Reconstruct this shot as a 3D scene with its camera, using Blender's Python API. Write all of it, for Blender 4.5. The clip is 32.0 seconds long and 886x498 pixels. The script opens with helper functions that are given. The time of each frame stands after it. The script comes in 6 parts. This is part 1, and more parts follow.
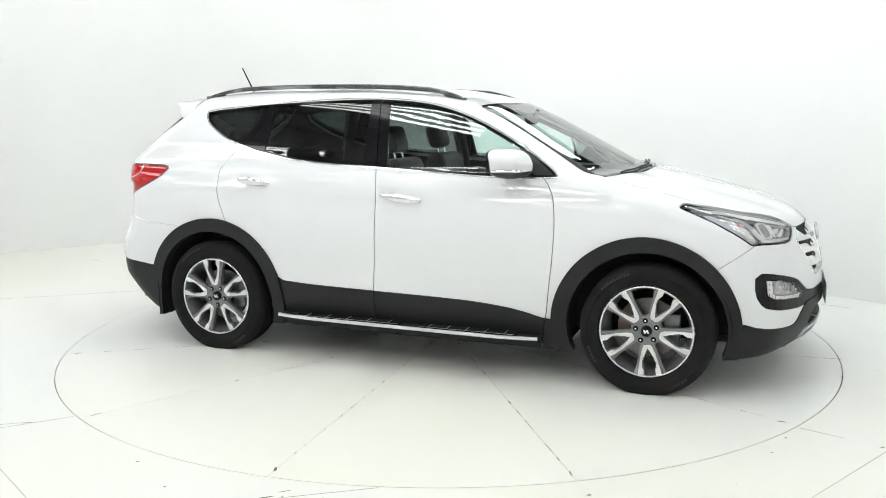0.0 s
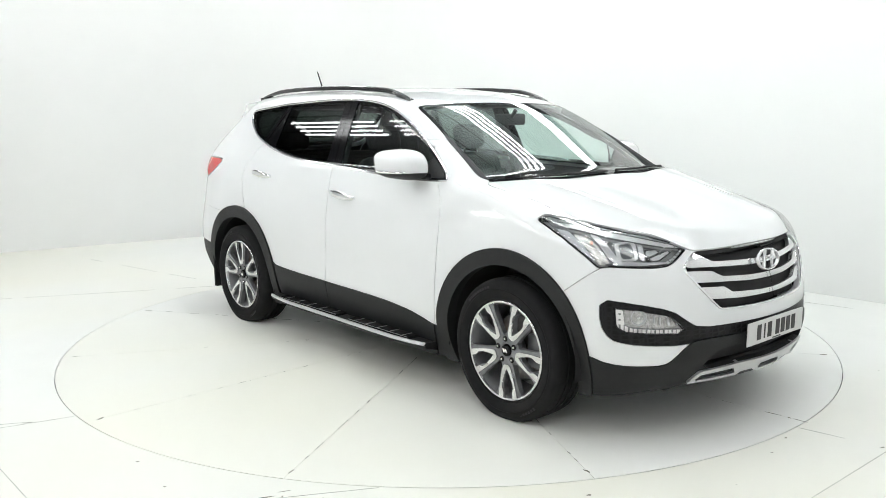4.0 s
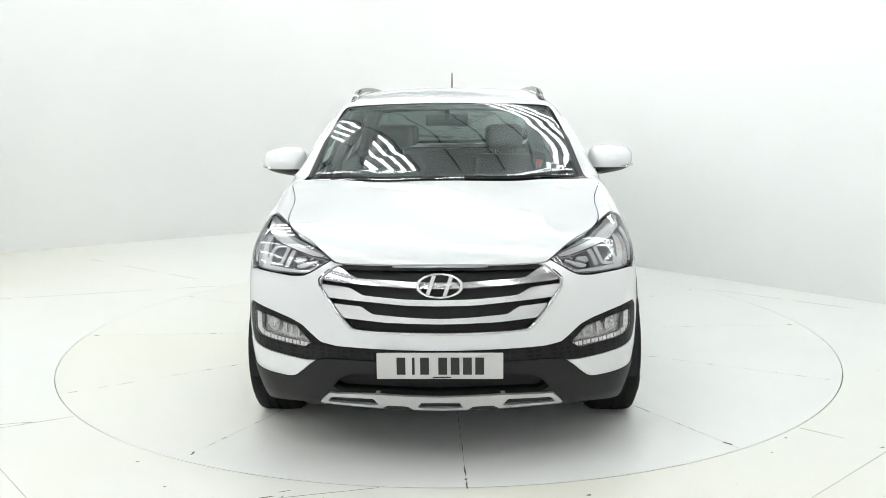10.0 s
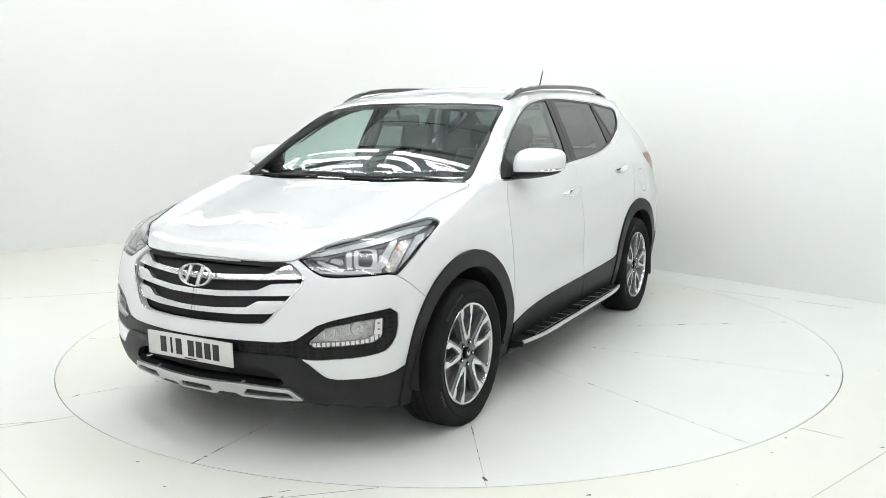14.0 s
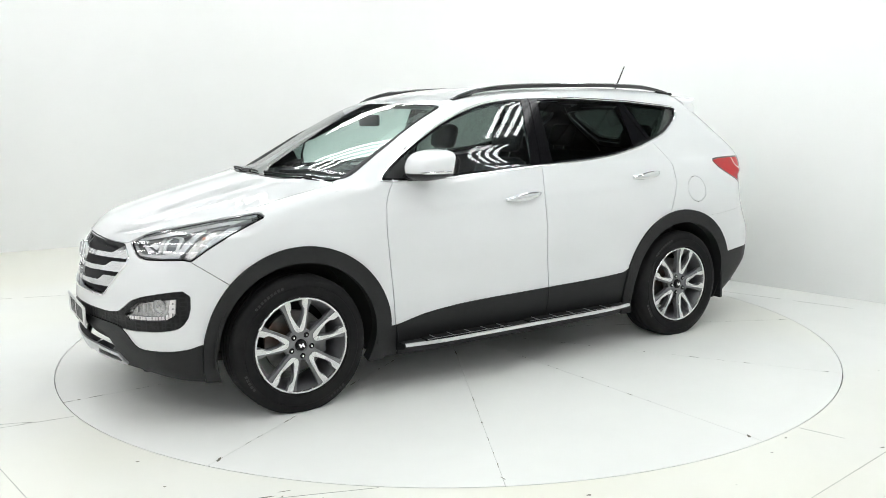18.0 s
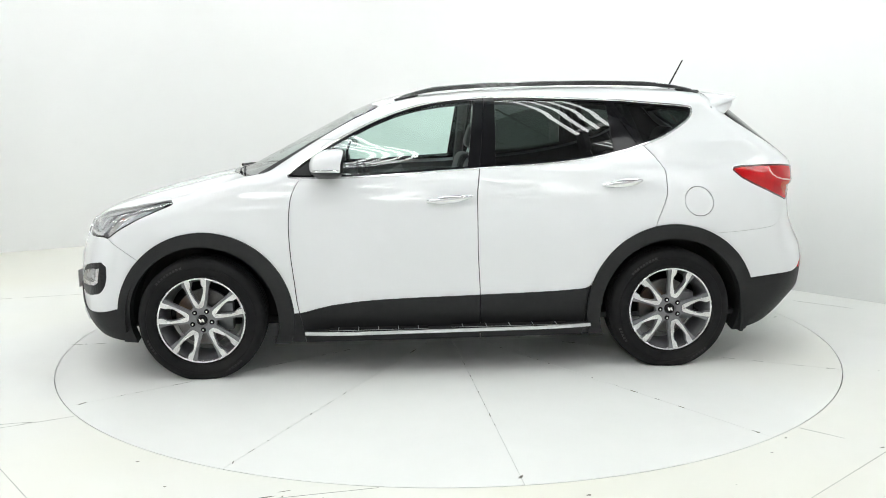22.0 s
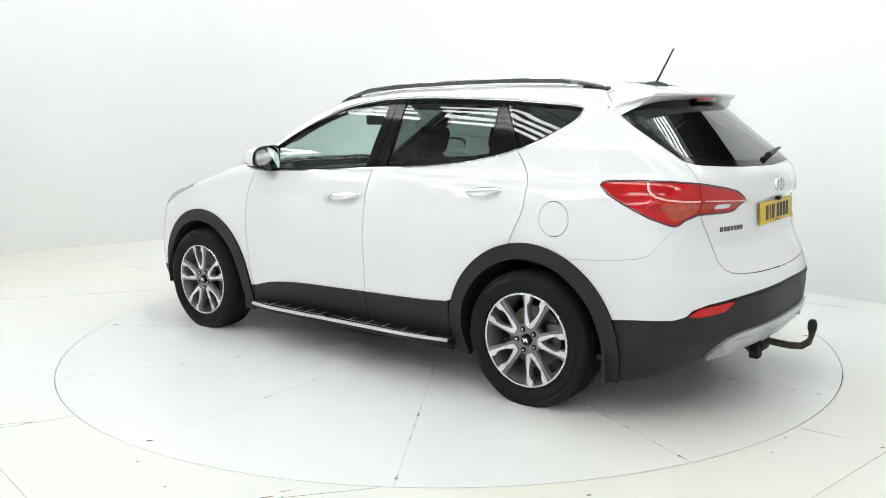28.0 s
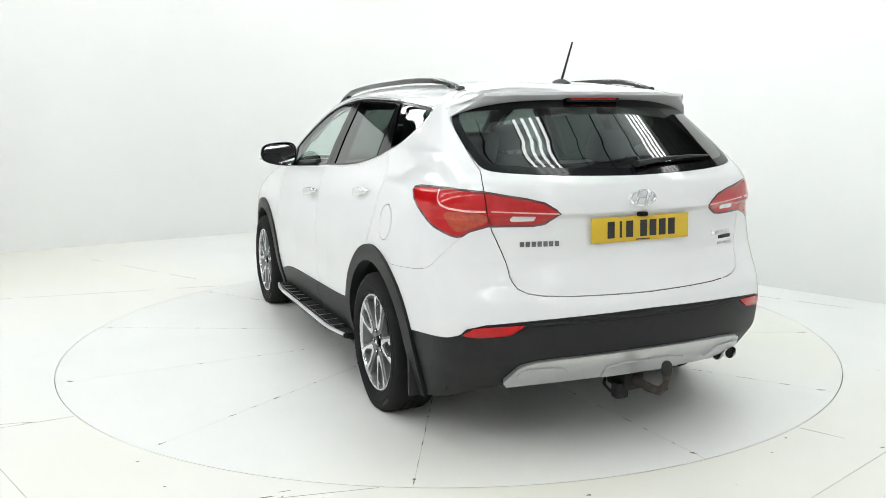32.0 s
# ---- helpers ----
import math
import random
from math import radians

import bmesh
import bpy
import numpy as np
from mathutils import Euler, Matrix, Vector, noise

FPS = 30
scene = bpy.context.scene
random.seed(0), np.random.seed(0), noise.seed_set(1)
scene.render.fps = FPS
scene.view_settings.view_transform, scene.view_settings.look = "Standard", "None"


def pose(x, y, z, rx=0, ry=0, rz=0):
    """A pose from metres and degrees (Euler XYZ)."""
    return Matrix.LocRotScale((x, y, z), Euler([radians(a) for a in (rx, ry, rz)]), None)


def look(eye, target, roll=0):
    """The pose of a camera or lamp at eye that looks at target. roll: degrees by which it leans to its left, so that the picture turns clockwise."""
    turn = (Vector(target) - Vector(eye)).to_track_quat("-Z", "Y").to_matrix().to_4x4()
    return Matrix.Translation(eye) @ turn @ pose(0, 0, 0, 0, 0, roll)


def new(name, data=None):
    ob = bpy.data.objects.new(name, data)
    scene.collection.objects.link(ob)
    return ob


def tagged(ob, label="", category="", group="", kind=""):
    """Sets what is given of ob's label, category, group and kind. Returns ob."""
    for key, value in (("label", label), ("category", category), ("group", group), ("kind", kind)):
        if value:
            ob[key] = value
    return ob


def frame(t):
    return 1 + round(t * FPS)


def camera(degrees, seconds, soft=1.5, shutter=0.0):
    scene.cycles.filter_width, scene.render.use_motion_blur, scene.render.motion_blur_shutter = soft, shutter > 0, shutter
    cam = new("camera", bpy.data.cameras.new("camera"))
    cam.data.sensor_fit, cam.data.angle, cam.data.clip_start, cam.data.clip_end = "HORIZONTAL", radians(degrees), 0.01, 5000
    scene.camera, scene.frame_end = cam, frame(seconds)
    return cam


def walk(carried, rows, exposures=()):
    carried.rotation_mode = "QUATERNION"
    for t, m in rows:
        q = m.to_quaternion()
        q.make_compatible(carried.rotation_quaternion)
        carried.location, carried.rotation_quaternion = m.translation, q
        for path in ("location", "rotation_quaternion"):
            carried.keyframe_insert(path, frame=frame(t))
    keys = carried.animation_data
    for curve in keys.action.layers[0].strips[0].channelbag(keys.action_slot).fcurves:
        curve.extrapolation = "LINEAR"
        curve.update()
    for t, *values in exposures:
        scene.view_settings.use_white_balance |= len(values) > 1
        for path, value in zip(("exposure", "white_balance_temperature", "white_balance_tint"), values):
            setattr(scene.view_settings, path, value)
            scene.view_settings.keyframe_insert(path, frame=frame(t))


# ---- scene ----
# The camera stands still; the turntable turns with the car on it.
EYE = (0.0, -5.641, 1.485)
PAN, PITCH, ROLL = radians(-0.261), radians(-9.223), -0.50
AIM = (EYE[0] + math.sin(PAN) * math.cos(PITCH), EYE[1] + math.cos(PAN) * math.cos(PITCH), EYE[2] + math.sin(PITCH))
cam = camera(55.73, 32.0, soft=0.8)
walk(cam, [(0.0, look(EYE, AIM, ROLL)), (32.0, look(EYE, AIM, ROLL))], exposures=[(0.0, 0.08), (32.0, 0.08)])

# ---- light ----
world = bpy.data.worlds.new("world")
scene.world = world
world.use_nodes = True
world.node_tree.nodes["Background"].inputs[0].default_value = (0.9, 0.95, 1.0, 1)
world.node_tree.nodes["Background"].inputs[1].default_value = 0.05
TUBE_POWER = 11.4


# ---- materials ----
def material(name, color, rough=0.5, metal=0.0, coat=0.0, spec=0.5, var=0.0, scale=20.0, bump=0.0, bump_scale=200.0, emit=0.0, stain=None, rough_var=0.0):
    """A procedural surface: base colour with variation at two scales, fine relief, and wear in the gloss."""
    m = bpy.data.materials.new(name)
    m.use_nodes = True
    nt = m.node_tree
    b = nt.nodes["Principled BSDF"]
    b.inputs["Base Color"].default_value = (*color, 1)
    b.inputs["Roughness"].default_value = rough
    b.inputs["Metallic"].default_value = metal
    b.inputs["Coat Weight"].default_value = coat
    b.inputs["Coat Roughness"].default_value = 0.012
    b.inputs["Specular IOR Level"].default_value = spec
    tc = nt.nodes.new("ShaderNodeTexCoord")
    if var > 0 or stain:
        n1 = nt.nodes.new("ShaderNodeTexNoise")
        n1.inputs["Scale"].default_value = scale
        n1.inputs["Detail"].default_value = 8
        n1.inputs["Roughness"].default_value = 0.65
        nt.links.new(tc.outputs["Object"], n1.inputs["Vector"])
        r = nt.nodes.new("ShaderNodeValToRGB")
        r.color_ramp.elements[0].position, r.color_ramp.elements[1].position = 0.3, 0.7
        r.color_ramp.elements[0].color = (*[max(0, c * (1 - var)) for c in color], 1)
        r.color_ramp.elements[1].color = (*[min(1, c * (1 + var)) for c in color], 1)
        nt.links.new(n1.outputs["Fac"], r.inputs["Fac"])
        out = r.outputs["Color"]
        if stain:
            n2 = nt.nodes.new("ShaderNodeTexNoise")
            n2.inputs["Scale"].default_value = scale * 0.12
            n2.inputs["Detail"].default_value = 5
            nt.links.new(tc.outputs["Object"], n2.inputs["Vector"])
            r2 = nt.nodes.new("ShaderNodeValToRGB")
            r2.color_ramp.elements[0].position, r2.color_ramp.elements[1].position = 0.48, 0.72
            r2.color_ramp.elements[0].color, r2.color_ramp.elements[1].color = (0, 0, 0, 1), (1, 1, 1, 1)
            nt.links.new(n2.outputs["Fac"], r2.inputs["Fac"])
            mx = nt.nodes.new("ShaderNodeMix")
            mx.data_type = "RGBA"
            nt.links.new(r2.outputs["Color"], mx.inputs["Factor"])
            nt.links.new(out, mx.inputs["A"])
            mx.inputs["B"].default_value = (*stain, 1)
            out = mx.outputs["Result"]
        nt.links.new(out, b.inputs["Base Color"])
    if rough_var > 0:
        n3 = nt.nodes.new("ShaderNodeTexNoise")
        n3.inputs["Scale"].default_value = scale * 0.5
        n3.inputs["Detail"].default_value = 6
        nt.links.new(tc.outputs["Object"], n3.inputs["Vector"])
        mr = nt.nodes.new("ShaderNodeMapRange")
        mr.inputs["To Min"].default_value, mr.inputs["To Max"].default_value = max(0.02, rough - rough_var), min(1, rough + rough_var)
        nt.links.new(n3.outputs["Fac"], mr.inputs["Value"])
        nt.links.new(mr.outputs["Result"], b.inputs["Roughness"])
    if bump > 0:
        n4 = nt.nodes.new("ShaderNodeTexNoise")
        n4.inputs["Scale"].default_value = bump_scale
        n4.inputs["Detail"].default_value = 4
        nt.links.new(tc.outputs["Object"], n4.inputs["Vector"])
        bp = nt.nodes.new("ShaderNodeBump")
        bp.inputs["Strength"].default_value = bump
        bp.inputs["Distance"].default_value = 0.002
        nt.links.new(n4.outputs["Fac"], bp.inputs["Height"])
        nt.links.new(bp.outputs["Normal"], b.inputs["Normal"])
    if emit > 0:
        b.inputs["Emission Color"].default_value = (*color, 1)
        b.inputs["Emission Strength"].default_value = emit
    return m


def glass(name, tint, gloss=0.08):
    """Thin window glass: tinted see-through with a mirror gloss by Fresnel."""
    m = bpy.data.materials.new(name)
    m.use_nodes = True
    nt = m.node_tree
    nt.nodes.remove(nt.nodes["Principled BSDF"])
    out = nt.nodes["Material Output"]
    tr = nt.nodes.new("ShaderNodeBsdfTransparent")
    tr.inputs["Color"].default_value = (*tint, 1)
    gl = nt.nodes.new("ShaderNodeBsdfGlossy")
    gl.inputs["Roughness"].default_value = 0.0
    lw = nt.nodes.new("ShaderNodeLayerWeight")
    lw.inputs["Blend"].default_value = 0.5
    pw = nt.nodes.new("ShaderNodeMath")
    pw.operation = "POWER"
    pw.inputs[1].default_value = 4.0
    nt.links.new(lw.outputs["Facing"], pw.inputs[0])
    fr = nt.nodes.new("ShaderNodeMath")
    fr.operation = "MULTIPLY_ADD"
    fr.inputs[1].default_value, fr.inputs[2].default_value = 1 - gloss, gloss
    nt.links.new(pw.outputs[0], fr.inputs[0])
    mx = nt.nodes.new("ShaderNodeMixShader")
    nt.links.new(fr.outputs[0], mx.inputs["Fac"])
    nt.links.new(tr.outputs["BSDF"], mx.inputs[1])
    nt.links.new(gl.outputs["BSDF"], mx.inputs[2])
    nt.links.new(mx.outputs["Shader"], out.inputs["Surface"])
    return m


M = {}
M["paint"] = material("white_car_paint", (0.735, 0.745, 0.75), 0.4, coat=1.0, spec=0.0, var=0.012, scale=3.0)
M["clad"] = material("black_grained_plastic", (0.0135, 0.014, 0.0145), 0.5, spec=0.3, var=0.15, scale=30, bump=0.25, bump_scale=900)
M["gloss_black"] = material("gloss_black", (0.006, 0.006, 0.007), 0.08, spec=0.22)
M["dark"] = material("dark_underbody", (0.012, 0.012, 0.013), 0.8, var=0.3, scale=12)
M["chrome"] = material("chrome", (0.80, 0.81, 0.82), 0.06, metal=1.0, rough_var=0.02)
M["satin"] = material("satin_silver", (0.56, 0.565, 0.57), 0.32, metal=0.75, var=0.03, scale=40)
M["tyre"] = material("tyre_rubber", (0.0085, 0.0085, 0.009), 0.8, spec=0.2, var=0.2, scale=25, bump=0.2, bump_scale=300, stain=(0.016, 0.0155, 0.015))
M["tyre_mark"] = material("raised_tyre_marks", (0.0125, 0.0125, 0.0125), 0.6, var=0.2, scale=40)
M["alloy"] = material("machined_alloy", (0.68, 0.685, 0.69), 0.26, metal=0.9, var=0.03, scale=60, rough_var=0.05)
M["alloy_dark"] = material("grey_painted_alloy", (0.20, 0.203, 0.21), 0.38, metal=0.5, var=0.08, scale=40)
M["steel"] = material("brake_steel", (0.16, 0.155, 0.15), 0.45, metal=1.0, var=0.15, scale=50, stain=(0.18, 0.11, 0.07))
M["red"] = material("red_lamp_plastic", (0.46, 0.008, 0.010), 0.08, spec=0.4, coat=0.15, var=0.12, scale=20)
M["red_dark"] = material("dark_red_reflector", (0.42, 0.008, 0.010), 0.10, coat=0.2, var=0.14, scale=24)
M["amber"] = material("amber_lamp_plastic", (0.45, 0.055, 0.025), 0.1, coat=0.3, var=0.3, scale=45)
M["guide"] = material("pink_light_guide", (0.75, 0.42, 0.40), 0.1, coat=0.3, var=0.05, scale=60)
M["clear_white"] = material("clear_lamp_plastic", (0.72, 0.70, 0.70), 0.08, coat=1.0, var=0.06, scale=150)
M["lamp_silver"] = material("lamp_reflector", (0.60, 0.61, 0.62), 0.2, metal=0.35, var=0.05, scale=80, rough_var=0.06)
M["lamp_grey"] = material("lamp_bezel_grey", (0.22, 0.225, 0.23), 0.25, metal=0.35, var=0.06, scale=50)
M["seat"] = material("black_leather", (0.010, 0.010, 0.011), 0.5, spec=0.2, var=0.15, scale=25, bump=0.06, bump_scale=350)
M["trim"] = material("dark_interior_trim", (0.018, 0.0185, 0.020), 0.6, var=0.12, scale=30, bump=0.2, bump_scale=600)
M["headliner"] = material("grey_headliner", (0.42, 0.42, 0.41), 0.9, var=0.05, scale=60)
M["plate_w"] = material("white_plate", (0.60, 0.60, 0.59), 0.35, var=0.02, scale=20)
M["plate_y"] = material("yellow_plate", (0.62, 0.42, 0.025), 0.35, var=0.02, scale=20)
M["ink"] = material("black_ink", (0.015, 0.015, 0.015), 0.5)
M["rust"] = material("weathered_steel", (0.055, 0.045, 0.038), 0.7, metal=0.3, var=0.4, scale=40, bump=0.4, bump_scale=120, stain=(0.085, 0.05, 0.032))
# walls behind the camera: unseen, pale only to bounce fill onto the car
M["hall"] = material("pale_bounce_wall", (0.68, 0.68, 0.68), 0.8, var=0.15, scale=1.0)
M["hall_far"] = material("dark_hall_wall", (0.05, 0.05, 0.052), 0.8, var=0.15, scale=1.0)
M["clad_mesh"] = material("black_mesh_plastic", (0.010, 0.010, 0.011), 0.42, spec=0.25)


def honeycomb(m, size):
    """Small cells with webs raised by bump; the shade of deep cells is put into the colour."""
    nt = m.node_tree
    b = nt.nodes["Principled BSDF"]
    tc = nt.nodes.new("ShaderNodeTexCoord")
    mp = nt.nodes.new("ShaderNodeMapping")
    mp.inputs["Scale"].default_value = (0.6, 0.6, 1.0)
    v = nt.nodes.new("ShaderNodeTexVoronoi")
    v.feature = "DISTANCE_TO_EDGE"
    v.inputs["Scale"].default_value = 1 / size
    v.inputs["Randomness"].default_value = 0.25
    r = nt.nodes.new("ShaderNodeValToRGB")
    r.color_ramp.elements[0].position, r.color_ramp.elements[1].position = 0.06, 0.22
    r.color_ramp.elements[0].color, r.color_ramp.elements[1].color = (0.010, 0.010, 0.011, 1), (0.002, 0.002, 0.002, 1)
    bp = nt.nodes.new("ShaderNodeBump")
    bp.invert = True
    bp.inputs["Strength"].default_value = 0.8
    bp.inputs["Distance"].default_value = 0.004
    nt.links.new(tc.outputs["Object"], mp.inputs["Vector"])
    nt.links.new(mp.outputs["Vector"], v.inputs["Vector"])
    nt.links.new(v.outputs["Distance"], r.inputs["Fac"])
    nt.links.new(r.outputs["Color"], b.inputs["Base Color"])
    nt.links.new(v.outputs["Distance"], bp.inputs["Height"])
    nt.links.new(bp.outputs["Normal"], b.inputs["Normal"])


honeycomb(M["clad_mesh"], 0.020)
M["chrome_soft"] = material("soft_chrome", (0.80, 0.805, 0.81), 0.16, metal=0.8, rough_var=0.03)
M["red_edge"] = material("dark_red_lamp_edge", (0.08, 0.006, 0.008), 0.15, coat=1.0)
M["mirror"] = material("mirror_glass", (0.85, 0.87, 0.88), 0.02, metal=1.0)
M["projector"] = material("projector_glass", (0.10, 0.11, 0.12), 0.04, coat=1.0)
M["rail"] = material("satin_black_rail", (0.016, 0.016, 0.017), 0.25, coat=0.3, var=0.1, scale=30)
M["glass"] = glass("green_tinted_glass", (0.82, 0.945, 0.905), 0.085)
M["glass_dark"] = glass("dark_privacy_glass", (0.165, 0.195, 0.183), 0.06)
M["crystal"] = material("ribbed_clear_lamp", (0.62, 0.61, 0.60), 0.12, metal=0.6, var=0.45, scale=70, bump=0.8, bump_scale=160)
M["edge_silver"] = material("bright_silver_trim", (0.66, 0.665, 0.67), 0.35, metal=0.25, var=0.03, scale=40)
M["lamp_blue"] = material("pale_blue_grey_reflector", (0.46, 0.48, 0.51), 0.3, metal=0.3, var=0.06, scale=40)
M["lamp_dark"] = material("dark_mirrored_reflector", (0.42, 0.43, 0.44), 0.10, metal=1.0, var=0.2, scale=60)
M["amber_dim"] = material("amber_bulb", (0.45, 0.22, 0.16), 0.2, coat=0.5)
M["badge"] = material("bright_badge_chrome", (0.82, 0.825, 0.83), 0.16, metal=0.7, rough_var=0.04)
M["glass_rear"] = glass("dark_rear_glass", (0.13, 0.155, 0.145), 0.06)
M["letter"] = material("grey_chrome_letters", (0.16, 0.162, 0.165), 0.25, metal=0.5)
M["pillar_grey"] = material("grey_pillar_trim", (0.05, 0.051, 0.053), 0.8, var=0.05, scale=50)
M["lens"] = glass("clear_lamp_lens", (0.97, 0.97, 0.97), 0.06)
M["floor"] = material("white_floor_paint", (0.80, 0.805, 0.78), 0.38, spec=0.4, var=0.025, scale=1.6, stain=(0.80, 0.788, 0.685), bump=0.05, bump_scale=60, rough_var=0.08)
M["wall"] = material("white_wall_paint", (0.77, 0.775, 0.765), 0.7, var=0.012, scale=1.2)
M["crack"] = material("dark_joint_dirt", (0.10, 0.10, 0.09), 0.9, var=0.5, scale=30)
M["gap"] = material("turntable_gap", (0.05, 0.05, 0.047), 0.9)
M["crack_pale"] = material("pale_joint", (0.36, 0.36, 0.33), 0.9, var=0.3, scale=12)
M["dirt"] = material("floor_dirt", (0.16, 0.155, 0.13), 0.9, var=0.5, scale=40)
M["roof_dark"] = material("dark_grey_roof_sheet", (0.13, 0.132, 0.135), 0.7, var=0.12, scale=2)
M["roof_sheet"] = material("pale_grey_roof_sheet", (0.46, 0.53, 0.52), 0.6, var=0.08, scale=2)
M["steel_beam"] = material("painted_steel_beam", (0.45, 0.45, 0.45), 0.6, var=0.06, scale=4)
M["fixture"] = material("white_light_fixture", (0.75, 0.75, 0.75), 0.5)
M["tube"] = material("fluorescent_tube", (0.985, 1.0, 1.0), 0.5, emit=TUBE_POWER)


# ---- mesh tools ----
def link(name, verts, faces, mat, parent=None, label="", normals=None, smooth=False):
    me = bpy.data.meshes.new(name)
    me.from_pydata([tuple(v) for v in verts], [], [tuple(int(i) for i in f) for f in faces])
    me.materials.append(mat)
    if normals is not None:
        me.shade_smooth()
        me.normals_split_custom_set_from_vertices([tuple(n) for n in normals])
    elif smooth:
        me.shade_smooth()
    me.update()
    ob = new(name, me)
    if parent is not None:
        ob.parent = parent
    if label:
        ob["label"] = label
    return ob


def part(name, bm, mat, parent=None, label="", smooth_angle=35):
    me = bpy.data.meshes.new(name)
    bmesh.ops.recalc_face_normals(bm, faces=bm.faces)
    bm.to_mesh(me)
    bm.free()
    me.materials.append(mat)
    if smooth_angle:
        me.shade_smooth()
        me.set_sharp_from_angle(angle=radians(smooth_angle))
    ob = new(name, me)
    if parent is not None:
        ob.parent = parent
    if label:
        ob["label"] = label
    return ob


def box(bm, x0, x1, y0, y1, z0, z1, bevel=0.0, seg=2, m=None):
    r = bmesh.ops.create_cube(bm, size=1.0)
    for v in r["verts"]:
        v.co = Vector(((x0 + x1) / 2 + v.co.x * (x1 - x0), (y0 + y1) / 2 + v.co.y * (y1 - y0), (z0 + z1) / 2 + v.co.z * (z1 - z0)))
    if bevel > 0:
        es = list({e for v in r["verts"] for e in v.link_edges})
        r2 = bmesh.ops.bevel(bm, geom=es, offset=bevel, segments=seg, profile=0.5, affect="EDGES")
        vs = list({v for f in r2["faces"] for v in f.verts} | {v for v in r["verts"] if v.is_valid})
    else:
        vs = r["verts"]
    if m is not None:
        for v in vs:
            v.co = m @ v.co
    return vs


def lathe(bm, prof, n=48, centre=(0, 0, 0), close=False):
    """Turn a profile of (radius, y) round the y axis through the centre."""
    rings = []
    for k in range(n):
        a = 2 * math.pi * k / n
        rings.append([bm.verts.new((centre[0] + r * math.cos(a), centre[1] + y, centre[2] + r * math.sin(a))) for r, y in prof])
    m = len(prof)
    for k in range(n):
        a, b = rings[k], rings[(k + 1) % n]
        for j in range(m if close else m - 1):
            bm.faces.new((a[j], a[(j + 1) % m], b[(j + 1) % m], b[j]))


def tube(bm, pts, r, n=8, flat=1.0, caps=True, taper=None):
    """A round or flattened bar along a line of points."""
    pts = [Vector(p) for p in pts]
    rings = []
    for i, p in enumerate(pts):
        d = (pts[min(i + 1, len(pts) - 1)] - pts[max(i - 1, 0)]).normalized()
        up = Vector((0, 0, 1)) if abs(d.z) < 0.9 else Vector((0, 1, 0))
        s = d.cross(up).normalized()
        t = s.cross(d).normalized()
        k = r * (taper[i] if taper else 1)
        rings.append([bm.verts.new(p + s * k * math.cos(2 * math.pi * j / n) + t * k * flat * math.sin(2 * math.pi * j / n)) for j in range(n)])
    for a, b in zip(rings, rings[1:]):
        for j in range(n):
            bm.faces.new((a[j], a[(j + 1) % n], b[(j + 1) % n], b[j]))
    if caps:
        bm.faces.new(rings[0][::-1])
        bm.faces.new(rings[-1])


def slab(bm, outline, depth, axis="z", bevel=0.0):
    """A plate of the given outline (2D), pushed along an axis by the depth."""
    def at(p, h):
        return {"z": (p[0], p[1], h), "y": (p[0], h, p[1]), "x": (h, p[0], p[1])}[axis]
    a = [bm.verts.new(at(p, 0)) for p in outline]
    b = [bm.verts.new(at(p, depth)) for p in outline]
    n = len(outline)
    bm.faces.new(a[::-1])
    top = bm.faces.new(b)
    for i in range(n):
        bm.faces.new((a[i], a[(i + 1) % n], b[(i + 1) % n], b[i]))
    if bevel > 0:
        bmesh.ops.bevel(bm, geom=list(top.edges), offset=bevel, segments=2, profile=0.5, affect="EDGES")
    return a + b


# ---- body surface of the car: x ahead, y to its left, z up, metres ----
def curve(*pairs):
    """A smooth monotone curve through (x, value) pairs."""
    xs, ys = np.array(sorted(pairs), float).T
    h = np.diff(xs)
    d = np.diff(ys) / h
    s = np.zeros_like(ys)
    s[0], s[-1] = d[0], d[-1]
    for i in range(1, len(ys) - 1):
        if d[i - 1] * d[i] > 0:
            w1, w2 = 2 * h[i] + h[i - 1], h[i] + 2 * h[i - 1]
            s[i] = (w1 + w2) / (w1 / d[i - 1] + w2 / d[i])

    def f(x):
        x = np.asarray(x, float)
        i = np.clip(np.searchsorted(xs, x) - 1, 0, len(h) - 1)
        t = (np.clip(x, xs[0], xs[-1]) - xs[i]) / h[i]
        y = (2 * t**3 - 3 * t**2 + 1) * ys[i] + (t**3 - 2 * t**2 + t) * h[i] * s[i] + (3 * t**2 - 2 * t**3) * ys[i + 1] + (t**3 - t**2) * h[i] * s[i + 1]
        return y + np.where(x < xs[0], (x - xs[0]) * s[0], 0) + np.where(x > xs[-1], (x - xs[-1]) * s[-1], 0)
    return f


def bump(x, centre, width):
    return np.exp(-((x - centre) / width) ** 2)


hood_line = curve((2.22, 0.80), (2.14, 0.872), (1.98, 0.942), (1.76, 1.015), (1.56, 1.068), (1.3, 1.128), (1.2, 1.146), (1.0, 1.175), (0.8, 1.20))
roof_line = curve((0.9, 1.30), (0.6, 1.460), (0.46, 1.527), (0.36, 1.563), (0.2, 1.597), (0.0, 1.627), (-0.4, 1.652), (-0.8, 1.656), (-1.3, 1.644), (-1.65, 1.615), (-1.95, 1.57), (-2.4, 1.45))


hood_crown = curve((2.2, 0.12), (1.98, 0.09), (1.76, 0.12), (1.5, 0.115), (1.25, 0.085), (1.1, 0.055), (0.8, 0.05))
roof_crown = curve((0.5, 0.14), (0.2, 0.10), (-1.0, 0.09), (-2.0, 0.10))


